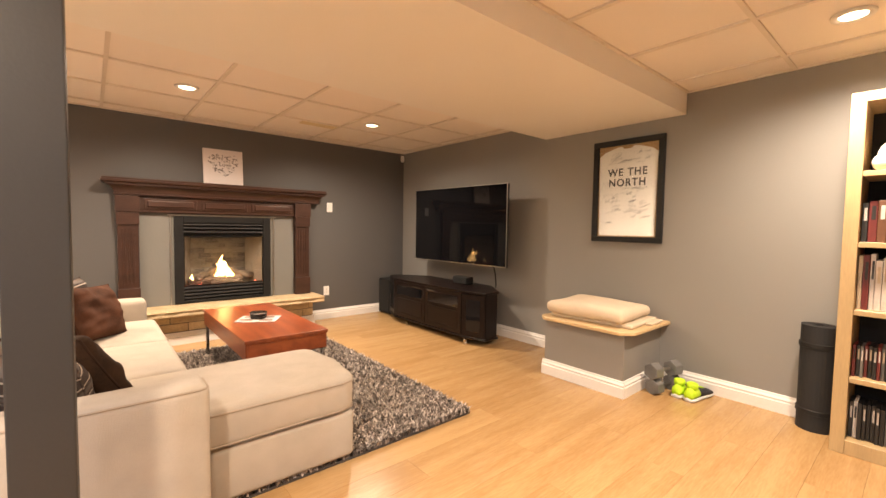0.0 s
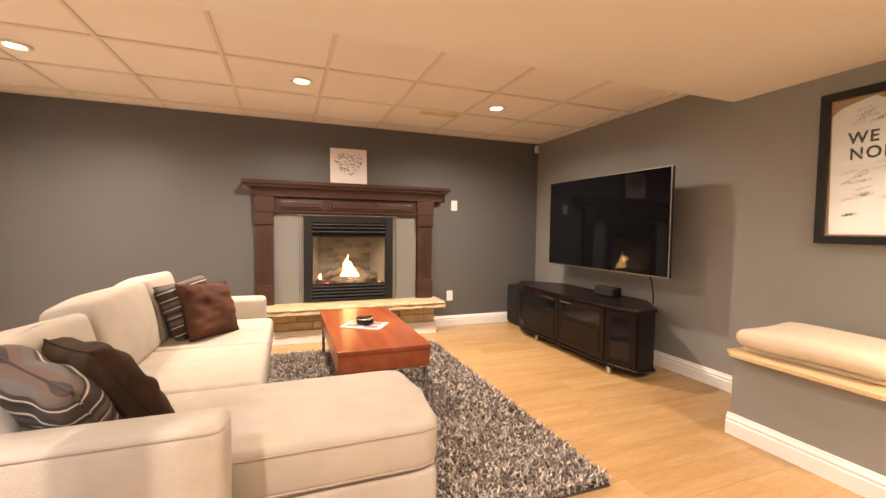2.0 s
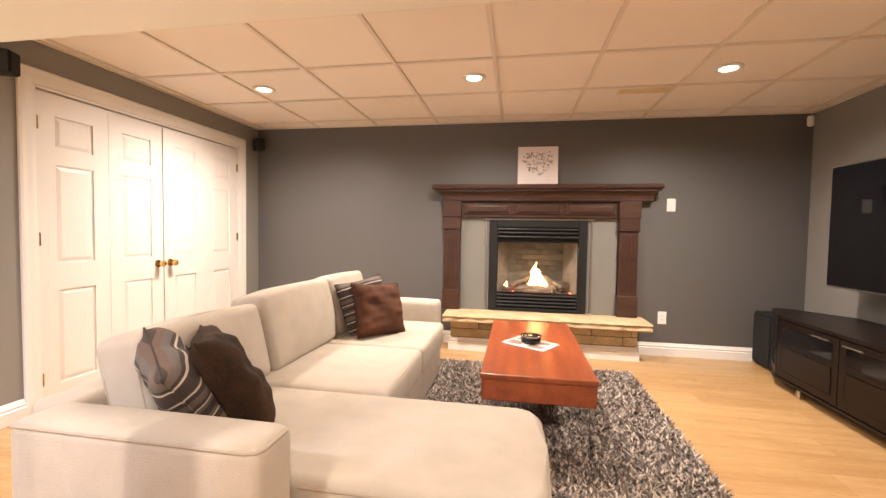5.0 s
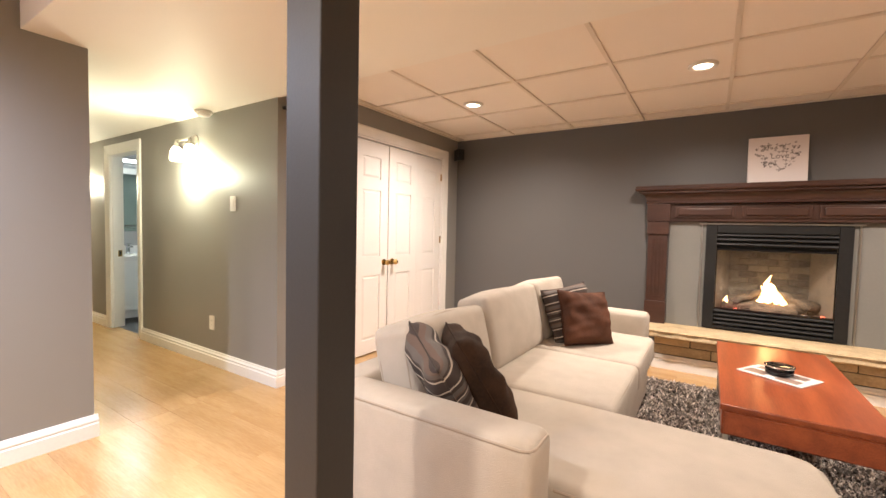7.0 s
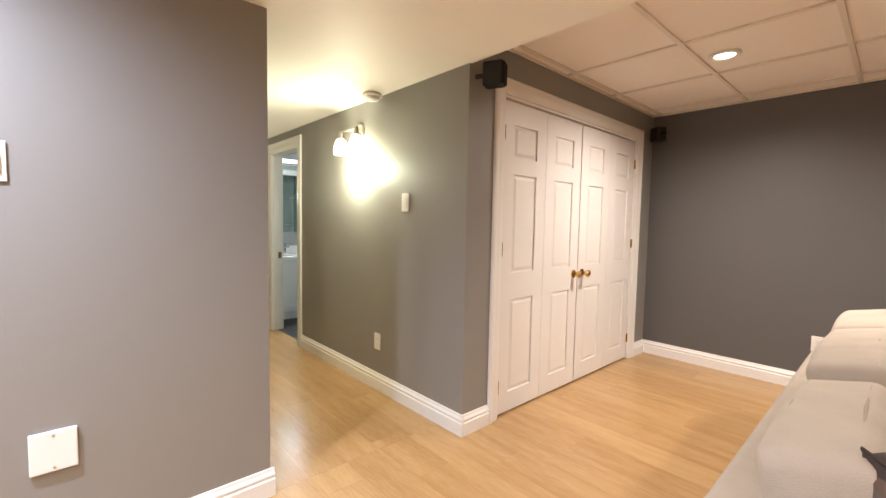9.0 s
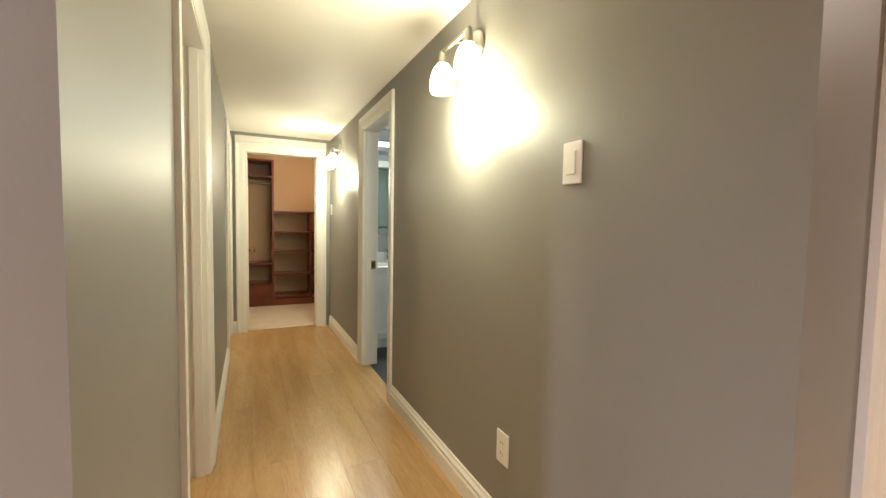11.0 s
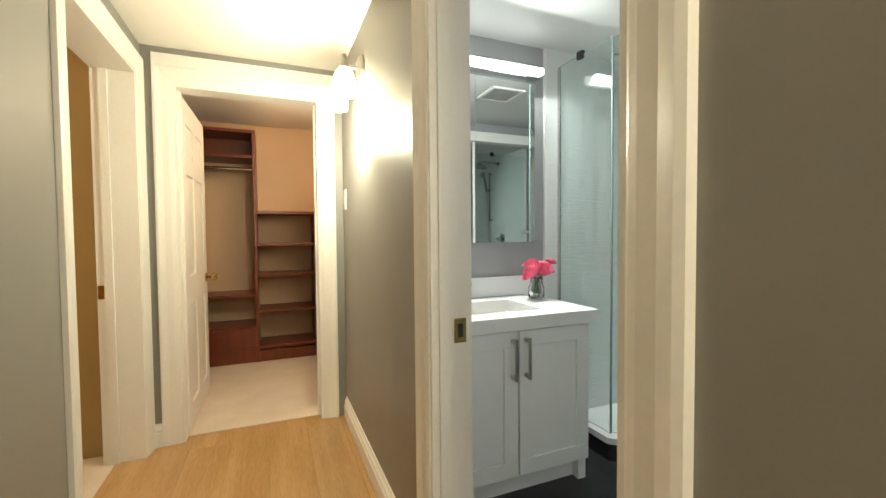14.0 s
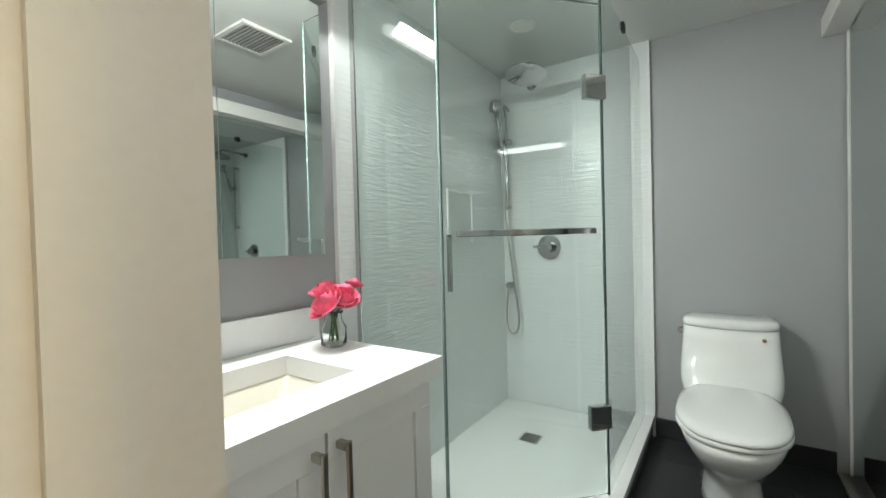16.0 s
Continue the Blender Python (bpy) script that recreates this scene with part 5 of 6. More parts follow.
# ---- coffee table and rug ----
table = thing("coffee_table", "red walnut veneer coffee table with thin steel legs", "coffee table")
part("top", box(1.005, 3.305, 0.405, 1.575, 4.60, 0.430, 0.003, 2), WALNUT, table)
part("drawer_box", box(1.012, 3.312, 0.295, 1.568, 4.593, 0.4045, 0.003), WALNUT, table)
part("drawer_front", box(1.02, 3.303, 0.302, 1.56, 3.3115, 0.396, 0.002), WALNUT, table)
for lx, ly in ((1.03, 3.34), (1.55, 3.34), (1.03, 4.565), (1.55, 4.565)):
    part("leg", box(lx - 0.012, ly - 0.012, 0.030, lx + 0.012, ly + 0.012, 0.2945, 0.002), CHROME, table, "square chrome leg")

MAG = mat("magazine paper", (0.62, 0.60, 0.58), 0.4, vary=0.05)
mag = thing("magazine", "open white magazine lying on the coffee table", "magazine", (1.27, 3.92, 0.4305), -32)
part("pages", box(-0.15, -0.105, 0.0, 0.15, 0.105, 0.006, 0.002), MAG, mag)
for a in ((-0.13, -0.08, -0.03, 0.0), (0.02, -0.085, 0.12, -0.02), (0.03, 0.02, 0.11, 0.08), (-0.12, 0.03, -0.05, 0.085)):
    part("print", box(a[0], a[1], 0.0062, a[2], a[3], 0.0068), mat("print grey", (0.22, 0.15, 0.12), 0.5), mag)
ash = thing("candle_dish", "round black glass dish with a chrome rim on the magazine", "dish", (1.275, 3.935, 0.4375))
part("bowl", lathe([(0.002, 0.0), (0.055, 0.0), (0.062, 0.008), (0.062, 0.038), (0.05, 0.044), (0.045, 0.020), (0.002, 0.018)], 32), BLACK_GLOSS, ash, "", True)
part("rim", lathe([(0.060, 0.0385), (0.066, 0.041), (0.066, 0.048), (0.058, 0.050), (0.054, 0.046)], 32), CHROME, ash, "chrome rim", True)

RUG_A = mat("shag pile", (0.20, 0.175, 0.155), 0.9, vary=0.5, scale=60, fine=200, bump=0)
rug = thing("shag_rug", "thick brown and grey shag rug under the coffee table", "rug")
part("backing", box(0.50, 2.33, 0.001, 2.085, 4.74, 0.012), mat("rug backing", (0.05, 0.042, 0.036), 0.95), rug)


def shag(name, x0, x1, y0, y1, count, seed):
    rng = np.random.default_rng(seed)
    n = count
    px, py = rng.uniform(x0, x1, n), rng.uniform(y0, y1, n)
    ang, lean, ln, wd = rng.uniform(0, 2 * math.pi, n), rng.uniform(0.008, 0.028, n), rng.uniform(0.022, 0.042, n), rng.uniform(0.0038, 0.0076, n)
    dx, dy = np.cos(ang), np.sin(ang)
    base = np.stack([px, py, np.full(n, 0.011)], 1)
    side = np.stack([-dy * wd, dx * wd, np.zeros(n)], 1)
    mid = base + np.stack([dx * lean * 0.4, dy * lean * 0.4, ln * 0.62], 1)
    tip = base + np.stack([dx * lean * 1.5, dy * lean * 1.5, ln], 1)
    verts = np.stack([base - side, base + side, mid + side, mid - side, tip], 1).reshape(-1, 3)
    faces = []
    for i in range(n):
        o = i * 5
        faces.append((o, o + 1, o + 2, o + 3))
        faces.append((o + 3, o + 2, o + 4))
    me = bpy.data.meshes.new(name)
    me.from_pydata(verts.tolist(), [], faces)
    m = bpy.data.materials.new(name)
    m.use_nodes = True
    nt = m.node_tree
    bsdf = nt.nodes["Principled BSDF"]
    geo = nt.nodes.new("ShaderNodeNewGeometry")
    ramp = nt.nodes.new("ShaderNodeValToRGB")
    ramp.color_ramp.elements[0].color, ramp.color_ramp.elements[1].color = (0.035, 0.026, 0.021, 1), (0.66, 0.57, 0.49, 1)
    e = ramp.color_ramp.elements.new(0.55)
    e.color = (0.17, 0.13, 0.105, 1)
    nt.links.new(geo.outputs["Random Per Island"], ramp.inputs[0])
    nt.links.new(ramp.outputs[0], bsdf.inputs["Base Color"])
    bsdf.inputs["Roughness"].default_value = 0.55
    me.materials.append(m)
    ob = new("pile_surface", me)
    ob.parent = rug
    ob["kind"] = "stuff"
    return ob


shag("shag pile yarn", 0.50, 2.085, 2.33, 4.74, 80000, 5)

# ---- walk-in closet shelving ----
cl = thing("closet_shelving", "cherry wood closet shelving with a hanging rail, empty", "shelving")
fx, bxk = -7.40, -7.755
for y0, y1, z1 in ((1.58, 1.60, 1.995), (2.43, 2.455, 1.995), (2.925, 2.95, 1.31), (3.40, 3.425, 1.31)):
    part("upright", box(bxk, y0, 0.0, fx, y1, z1, 0.002), CHERRYW, cl)
part("top_shelf", box(bxk, 1.6005, 1.97, fx, 2.4295, 1.995, 0.002), CHERRYW, cl)
for z in (1.755, 0.575, 0.30, 0.13):
    part("shelf", box(bxk, 1.6005, z, fx, 2.4295, z + 0.022, 0.002), CHERRYW, cl)
part("back_top", box(bxk, 1.6005, 1.7775, bxk + 0.012, 2.4295, 1.9695), CHERRYW, cl)
part("drawer_front", box(fx - 0.02, 1.6005, 0.153, fx - 0.002, 2.4295, 0.298), CHERRYW, cl)
part("plinth", box(fx - 0.03, 1.6005, 0.004, fx - 0.01, 2.4295, 0.1295), CHERRYW, cl)
for ya, yb in ((2.4555, 2.9245), (2.9505, 3.3995)):
    part("plinth", box(fx - 0.03, ya, 0.004, fx - 0.01, yb, 0.10), CHERRYW, cl)
    part("top_shelf", box(bxk, ya, 1.285, fx + 0.012, yb, 1.31, 0.002), CHERRYW, cl)
    for z in (1.03, 0.765, 0.45, 0.14):
        part("shelf", box(bxk, ya, z - 0.022, fx, yb, z, 0.002), CHERRYW, cl)
part("hanging_rail", cyl(-7.57, 1.685, 1.601, 2.429, 0.014, axis="y"), CHROME, cl, "chrome hanging rail")

# ---- bathroom: shower ----


def wave_tile():
    m = bpy.data.materials.new("white wave tile")
    m.use_nodes = True
    nt = m.node_tree
    bsdf = nt.nodes["Principled BSDF"]
    bsdf.inputs["Base Color"].default_value = (0.74, 0.76, 0.76, 1)
    bsdf.inputs["Roughness"].default_value = 0.12
    co = nt.nodes.new("ShaderNodeTexCoord")
    mp = nt.nodes.new("ShaderNodeMapping")
    mp.inputs["Scale"].default_value = (9, 9, 84)
    no = nt.nodes.new("ShaderNodeTexNoise")
    no.inputs["Scale"].default_value, no.inputs["Detail"].default_value, no.inputs["Distortion"].default_value = 1.0, 1.0, 0.6
    bu = nt.nodes.new("ShaderNodeBump")
    bu.inputs["Strength"].default_value, bu.inputs["Distance"].default_value = 0.42, 0.0065
    nt.links.new(co.outputs["Object"], mp.inputs[0])
    nt.links.new(mp.outputs[0], no.inputs["Vector"])
    nt.links.new(no.outputs["Fac"], bu.inputs["Height"])
    nt.links.new(bu.outputs[0], bsdf.inputs["Normal"])
    return m


WAVE = wave_tile()
SY, SN = 3.995, 5.40
P1, P2, P3, P4 = (-5.43, 4.075), (-5.03, 4.075), (-4.615, 4.535), (-4.615, 5.40)
solid("wall_shower_west", box(BATH_W, SY, 0, BATH_W + 0.018, SN + 0.01, 2.12), WAVE, "white glossy wave-textured shower wall tiles", "wall", "structure")
solid("wall_shower_north", box(BATH_W + 0.0182, SN - 0.01, 0, -4.575, SN + 0.0095, 2.12), WAVE, "white glossy wave-textured shower wall tiles", "wall", "structure")
solid("tile_edge_west", box(BATH_W + 0.0005, SY - 0.012, 0, BATH_W + 0.021, SY - 0.0005, 2.12), PORC, "white edge strip of the shower tiles", "trim", "structure")
solid("tile_edge_north", box(-4.5745, SN - 0.013, 0, -4.562, SN + 0.0095, 2.12), PORC, "white edge strip of the shower tiles", "trim", "structure")
tray = thing("shower_tray", "white neo-angle shower base with a tiled dark curb", "shower base")
outer = [(-5.43, 4.030), (-5.005, 4.030), (-4.565, 4.515), (-4.565, 5.388), (-5.43, 5.388)]
inner_p = [(-5.43, 4.125), (-5.05, 4.125), (-4.665, 4.555), (-4.665, 5.388), (-5.43, 5.388)]
part("pan", prism(inner_p, 0.0, 0.045), PORC, tray, "white acrylic pan")


def ribbon(a, b, z0, z1):
    bm = bmesh.new()
    m = len(a)
    ring = []
    for (p, q) in zip(a, b):
        ring.append([bm.verts.new((*p, z0)), bm.verts.new((*p, z1)), bm.verts.new((*q, z1)), bm.verts.new((*q, z0))])
    for r0, r1 in zip(ring, ring[1:]):
        for k in range(4):
            bm.faces.new((r0[k], r1[k], r1[(k + 1) % 4], r0[(k + 1) % 4]))
    bm.faces.new(ring[0][::-1])
    bm.faces.new(ring[-1])
    bmesh.ops.recalc_face_normals(bm, faces=bm.faces)
    return bm


part("curb_cap", ribbon(outer[:4], inner_p[:4], 0.085, 0.115), QUARTZ, tray, "white stone curb cap")
side_o = [(-5.43, 4.040), (-5.01, 4.040), (-4.575, 4.52), (-4.575, 5.388)]
side_i = [(-5.43, 4.123), (-5.051, 4.123), (-4.667, 4.554), (-4.667, 5.388)]
part("curb", ribbon(side_o, side_i, 0.0, 0.0848), SLATE, tray, "charcoal tiled curb")
drain = part("drain", box(-5.145, 4.895, 0.0455, -5.045, 4.995, 0.048, 0.002), NICKEL, tray, "square steel drain grate")
for k in range(5):
    part("slot", box(-5.135, 4.905 + k * 0.018, 0.0482, -5.055, 4.912 + k * 0.018, 0.0486), BLACK, drain)

encl = thing("shower_enclosure", "frameless clear glass neo-angle shower enclosure with a hinged door", "shower enclosure")


def pane_between(name, p, q, z0, z1, gap0=0.003, gap1=0.003, t=0.01):
    p, q = Vector((*p, 0)), Vector((*q, 0))
    d = (q - p).normalized()
    n = Vector((-d.y, d.x, 0)) * t / 2
    a, b = p + d * gap0, q - d * gap1
    bm = prism([(a - n)[:2], (b - n)[:2], (b + n)[:2], (a + n)[:2]], z0, z1)
    ob = part(name, bm, SHOWER_GLASS, encl, "clear glass with a green edge")
    ob.visible_shadow = False
    return ob


pane_between("side_panel", P1, P2, 0.117, 2.02)
pane_between("door_panel", P2, P3, 0.125, 1.93, 0.006, 0.006)
pane_between("transom", P2, P3, 1.936, 2.02, 0.006, 0.006)
pane_between("side_panel", P3, P4, 0.117, 2.02)
part("corner_seal", tube([(*P2, 0.117), (*P2, 2.02)], 0.005, 8), mat("clear seal", (0.22, 0.28, 0.275), 0.25, vary=0), encl)
part("corner_seal", tube([(*P3, 0.117), (*P3, 2.02)], 0.005, 8), mat("dark glass edge", (0.03, 0.06, 0.055), 0.15, vary=0), encl)
part("wall_channel", box(-5.431, 4.069, 0.117, -5.411, 4.081, 2.02), CHROME, encl)
dd = Vector((P3[0] - P2[0], P3[1] - P2[1], 0)).normalized()
nn = Vector((dd.y, -dd.x, 0))
ang = math.degrees(math.atan2(dd.y, dd.x))
for z in (1.63, 0.415):
    bm = box(-0.075, -0.016, -0.045, 0.012, 0.016, 0.045, 0.004, 2)
    h = part("hinge", bm, CHROME, encl, "chrome glass hinge")
    h.matrix_basis = pose(P3[0], P3[1], z, 0, 0, ang)
bl0, bl1 = Vector((*P2, 0)) + dd * 0.04 + nn * 0.055, Vector((*P3, 0)) - dd * 0.07 + nn * 0.055
bar = part("towel_bar", box(0, -0.006, -0.011, (bl1 - bl0).length, 0.006, 0.011, 0.002), CHROME, encl, "square chrome towel bar")
bar.matrix_basis = pose(bl0.x, bl0.y, 1.105, 0, 0, ang)
for s in (0.01, (bl1 - bl0).length - 0.02):
    p = part("bar_post", box(s, 0.0065, -0.009, s + 0.016, 0.049, 0.009), CHROME, bar)
pull = part("pull_handle", box(0.0, -0.006, -0.20, 0.018, 0.006, 0.0, 0.002), CHROME, encl, "chrome pull handle")
q0 = Vector((*P2, 0)) + dd * 0.03 - nn * 0.05
pull.matrix_basis = pose(q0.x, q0.y, 1.105, 0, 0, ang)
for cx, cy, a in ((-5.25, 4.075, 0), (-4.615, 4.95, 90), (-4.85, 4.275, ang)):
    c = part("clip", box(-0.02, -0.012, 2.0, 0.02, 0.012, 2.04, 0.002), BLACK, encl, "dark metal glass clip")
    c.matrix_basis = pose(cx, cy, 0, 0, 0, a)

rs = thing("rain_shower_head", "round chrome rain shower head on a wall arm", "shower head")
bm = lathe([(0.002, 0.0), (0.105, 0.0), (0.112, 0.006), (0.10, 0.014), (0.03, 0.022), (0.016, 0.045), (0.002, 0.045)], 36)
bmesh.ops.rotate(bm, cent=(0, 0, 0), matrix=Matrix.Rotation(radians(-12), 3, "X"), verts=bm.verts)
bmesh.ops.translate(bm, vec=(-5.115, 5.04, 1.955), verts=bm.verts)
part("head", bm, CHROME, rs, "", True)
part("arm", tube([(-5.22, 5.39, 2.03), (-5.18, 5.25, 2.035), (-5.13, 5.09, 2.025), (-5.115, 5.04, 1.99)], 0.011), CHROME, rs, "", True)
part("flange", cyl(-5.22, 2.03, 5.377, 5.3895, 0.03, axis="y"), CHROME, rs)
hh = thing("hand_shower", "chrome hand shower on a slide bar with a looped hose", "hand shower")
part("slide_bar", tube([(-5.385, 5.345, 1.27), (-5.385, 5.345, 1.93)], 0.010), CHROME, hh)
for z in (1.29, 1.91):
    part("bar_mount", tube([(-5.385, 5.345, z), (-5.385, 5.389, z)], 0.014), CHROME, hh)
part("slider", box(-5.42, 5.325, 1.68, -5.345, 5.36, 1.71, 0.006, 2), CHROME, hh)
part("handset", tube([(-5.40, 5.31, 1.66), (-5.405, 5.29, 1.78), (-5.41, 5.27, 1.88)], 0.014), CHROME, hh, "", True)
bm = lathe([(0.002, 0), (0.042, 0), (0.046, 0.010), (0.035, 0.028), (0.002, 0.032)], 24)
bmesh.ops.rotate(bm, cent=(0, 0, 0), matrix=Matrix.Rotation(radians(62), 3, "X"), verts=bm.verts)
bmesh.ops.translate(bm, vec=(-5.41, 5.255, 1.90), verts=bm.verts)
part("spray_face", bm, CHROME, hh, "", True)
hose = [(-5.40, 5.31, 1.65), (-5.395, 5.32, 1.40), (-5.375, 5.33, 1.10), (-5.34, 5.33, 0.80), (-5.315, 5.33, 0.62), (-5.32, 5.33, 0.53), (-5.35, 5.33, 0.49), (-5.385, 5.33, 0.52), (-5.395, 5.33, 0.62), (-5.385, 5.33, 0.74), (-5.382, 5.345, 0.79)]
smooth = []
for i in range(len(hose) - 1):
    p0, p1, p2, p3 = [Vector(hose[max(0, min(len(hose) - 1, j))]) for j in (i - 1, i, i + 1, i + 2)]
    for s in range(5):
        u = s / 5
        smooth.append(0.5 * ((2 * p1) + (p2 - p0) * u + (2 * p0 - 5 * p1 + 4 * p2 - p3) * u * u + (3 * p1 - p0 - 3 * p2 + p3) * u ** 3))
part("hose", tube(smooth, 0.007, 8), NICKEL, hh, "ribbed steel hose", True)
part("hose_outlet", cyl(-5.382, 0.79, 5.34, 5.3895, 0.022, axis="y"), CHROME, hh)
sv = thing("shower_valve", "round chrome shower valve with a lever", "shower valve")
part("escutcheon", cyl(-5.13, 1.03, 5.378, 5.3895, 0.072, axis="y", seg=36), CHROME, sv)
part("hub", cyl(-5.13, 1.03, 5.33, 5.3778, 0.032, axis="y"), CHROME, sv)
part("lever", tube([(-5.13, 5.335, 1.03), (-5.21, 5.33, 1.035)], 0.008), CHROME, sv)
niche = thing("shower_niche", "white recessed shelf niche frame in the shower wall", "niche")
for a in ((4.72, 1.34, 4.98, 1.355), (4.72, 1.06, 4.98, 1.075), (4.72, 1.0755, 4.735, 1.3395), (4.965, 1.0755, 4.98, 1.3395)):
    part("frame", box(BATH_W + 0.0185, a[0], a[1], BATH_W + 0.026, a[2], a[3]), PORC, niche)
# Flat sheet toned darker than the tiles, painting in the shade of a recess.
part("back", box(BATH_W + 0.0182, 4.736, 1.076, BATH_W + 0.0195, 4.964, 1.339), mat("niche shade tile", (0.60, 0.62, 0.61), 0.3), niche)

# ---- bathroom: vanity ----
van = thing("bathroom_vanity", "white shaker vanity cabinet with two doors", "vanity")
VX, VY0, VY1 = -4.925, 3.13, 3.845
part("body", box(BATH_W + 0.002, VY0, 0.09, VX - 0.02, VY1, 0.585), VANITY, van)
part("front_rail", box(VX - 0.045, VY0, 0.5855, VX - 0.02, VY1, 0.705), VANITY, van)
for y0 in (VY0, VY1 - 0.018):
    part("end_panel", box(BATH_W + 0.002, y0, 0.5855, VX - 0.0455, y0 + 0.018, 0.705), VANITY, van)
part("toe_kick", box(BATH_W + 0.002, VY0, 0.0, VX - 0.06, VY1, 0.0895), VANITY, van)
part("end_leg", box(VX - 0.0595, VY1 - 0.04, 0.0, VX - 0.021, VY1, 0.0895), VANITY, van)
for y0, y1, hy in ((VY0, 3.483, 3.452), (3.487, VY1, 3.516)):
    d = part("door", box(VX - 0.0195, y0 + 0.002, 0.10, VX - 0.009, y1 - 0.002, 0.70), VANITY, van)
    for a in ((y0 + 0.002, 0.10, y1 - 0.002, 0.165), (y0 + 0.002, 0.635, y1 - 0.002, 0.70), (y0 + 0.002, 0.1655, y0 + 0.067, 0.6345), (y1 - 0.067, 0.1655, y1 - 0.002, 0.6345)):
        part("door_rail", box(VX - 0.0088, a[0], a[1], VX, a[2], a[3], 0.001), VANITY, d)
    hd = part("handle", box(VX + 0.028, hy - 0.007, 0.505, VX + 0.036, hy + 0.007, 0.675, 0.002), NICKEL, d, "brushed nickel bar handle")
    for z in (0.510, 0.655):
        part("handle_post", box(VX + 0.0005, hy - 0.007, z, VX + 0.0278, hy + 0.007, z + 0.015), NICKEL, hd)
wt = thing("countertop", "white quartz vanity top with an undermount basin and backsplash", "countertop")
sx0, sx1, sy0, sy1 = -5.31, -5.025, 3.19, 3.665
for a in ((BATH_W + 0.002, VY0 - 0.01, sx0, 3.885), (sx1, VY0 - 0.01, -4.907, 3.885), (sx0 + 0.0003, VY0 - 0.01, sx1 - 0.0003, sy0), (sx0 + 0.0003, sy1, sx1 - 0.0003, 3.885)):
    part("slab", box(a[0], a[1], 0.706, a[2], a[3], 0.76), QUARTZ, wt)
bm = bmesh.new()
rings = []
for inset, z in ((-0.004, 0.7055), (0.006, 0.690), (0.022, 0.655), (0.040, 0.612), (0.062, 0.598), (0.12, 0.594)):
    x0, x1, y0, y1 = sx0 + inset, sx1 - inset, sy0 + inset, sy1 - inset * 1.3
    r = 0.02 + inset * 0.5
    ring = []
    for cx, cy, a0 in ((x1 - r, y1 - r, 0), (x0 + r, y1 - r, 90), (x0 + r, y0 + r, 180), (x1 - r, y0 + r, 270)):
        for k in range(5):
            a = radians(a0 + k * 22.5)
            ring.append(bm.verts.new((cx + r * math.cos(a), cy + r * math.sin(a), z)))
    rings.append(ring)
for a, b in zip(rings, rings[1:]):
    for k in range(20):
        bm.faces.new((a[k], b[k], b[(k + 1) % 20], a[(k + 1) % 20]))
bm.faces.new(rings[-1])
part("basin", bm, mat("biscuit porcelain", (0.72, 0.68, 0.60), 0.15, vary=0.02, bump=0), wt, "cream porcelain basin", True)
part("basin_drain", lathe([(0.002, 0.5975), (0.022, 0.5975), (0.026, 0.5945), (0.026, 0.592)], 20, at=((sx0 + sx1) / 2, 3.42, 0)), CHROME, wt, "chrome drain", True)
part("backsplash", box(BATH_W + 0.002, VY0 - 0.01, 0.7605, BATH_W + 0.022, 3.885, 0.865, 0.002), QUARTZ, wt)
fa = thing("basin_faucet", "single-lever chrome basin faucet", "faucet", (-5.37, 3.42, 0.7605))
part("body", cyl(0, 0, 0.0, 0.12, 0.022), CHROME, fa)
part("spout", box(0.0, -0.016, 0.085, 0.12, 0.016, 0.108, 0.006, 2), CHROME, fa)
part("lever", box(-0.015, -0.012, 0.125, 0.06, 0.012, 0.138, 0.004, 2), CHROME, fa)
mc = thing("mirror_cabinet", "wall-hung mirrored cabinet above the vanity", "mirror cabinet")
part("case", box(BATH_W + 0.001, 3.16, 1.055, BATH_W + 0.075, 3.868, 1.88), VANITY, mc)
part("mirror_door", box(BATH_W + 0.0755, 3.16, 1.05, BATH_W + 0.081, 3.52, 1.885), MIRROR, mc, "mirror glass")
part("mirror_door", box(BATH_W + 0.0755, 3.522, 1.05, BATH_W + 0.081, 3.872, 1.885), MIRROR, mc, "mirror glass")
lb = thing("vanity_light_bar", "long lit bar lamp above the mirror cabinet", "wall light")
part("housing", box(BATH_W + 0.001, 3.25, 1.93, BATH_W + 0.06, 3.93, 1.980, 0.003), CHROME, lb)
part("lens", box(BATH_W + 0.0605, 3.255, 1.938, BATH_W + 0.095, 3.925, 1.972, 0.004), BAR, lb, "glowing diffuser")
data = bpy.data.lights.new("vanity_lamp", "AREA")
data.shape, data.size, data.size_y, data.energy, data.color = "RECTANGLE", 0.62, 0.06, 37, BATH_TINT
ob = new("vanity_lamp", data)
ob.matrix_basis = look((BATH_W + 0.125, 3.59, 1.95), (BATH_W + 0.95, 3.62, 1.0))
sp = thing("shower_pot_light", "small round recessed light above the shower, unlit", "ceiling light", (-5.05, 4.85, 2.12))
part("rim", lathe([(0.045, 0), (0.052, -0.003), (0.060, -0.006), (0.062, 0.0)], 28), PLASTIC_W, sp, "", True)
part("lens", cyl(0, 0, -0.003, -0.001, 0.045), PLASTIC_W, sp, "frosted lens")
vent = thing("ceiling_vent", "square white slatted exhaust fan grille in the ceiling", "vent", (-4.56, 4.14, 2.12))
for a in ((-0.13, -0.13, 0.13, -0.11), (-0.13, 0.11, 0.13, 0.13), (-0.13, -0.1095, -0.11, 0.1095), (0.11, -0.1095, 0.13, 0.1095)):
    part("frame", box(a[0], a[1], -0.012, a[2], a[3], -0.0005), PLASTIC_W, vent)
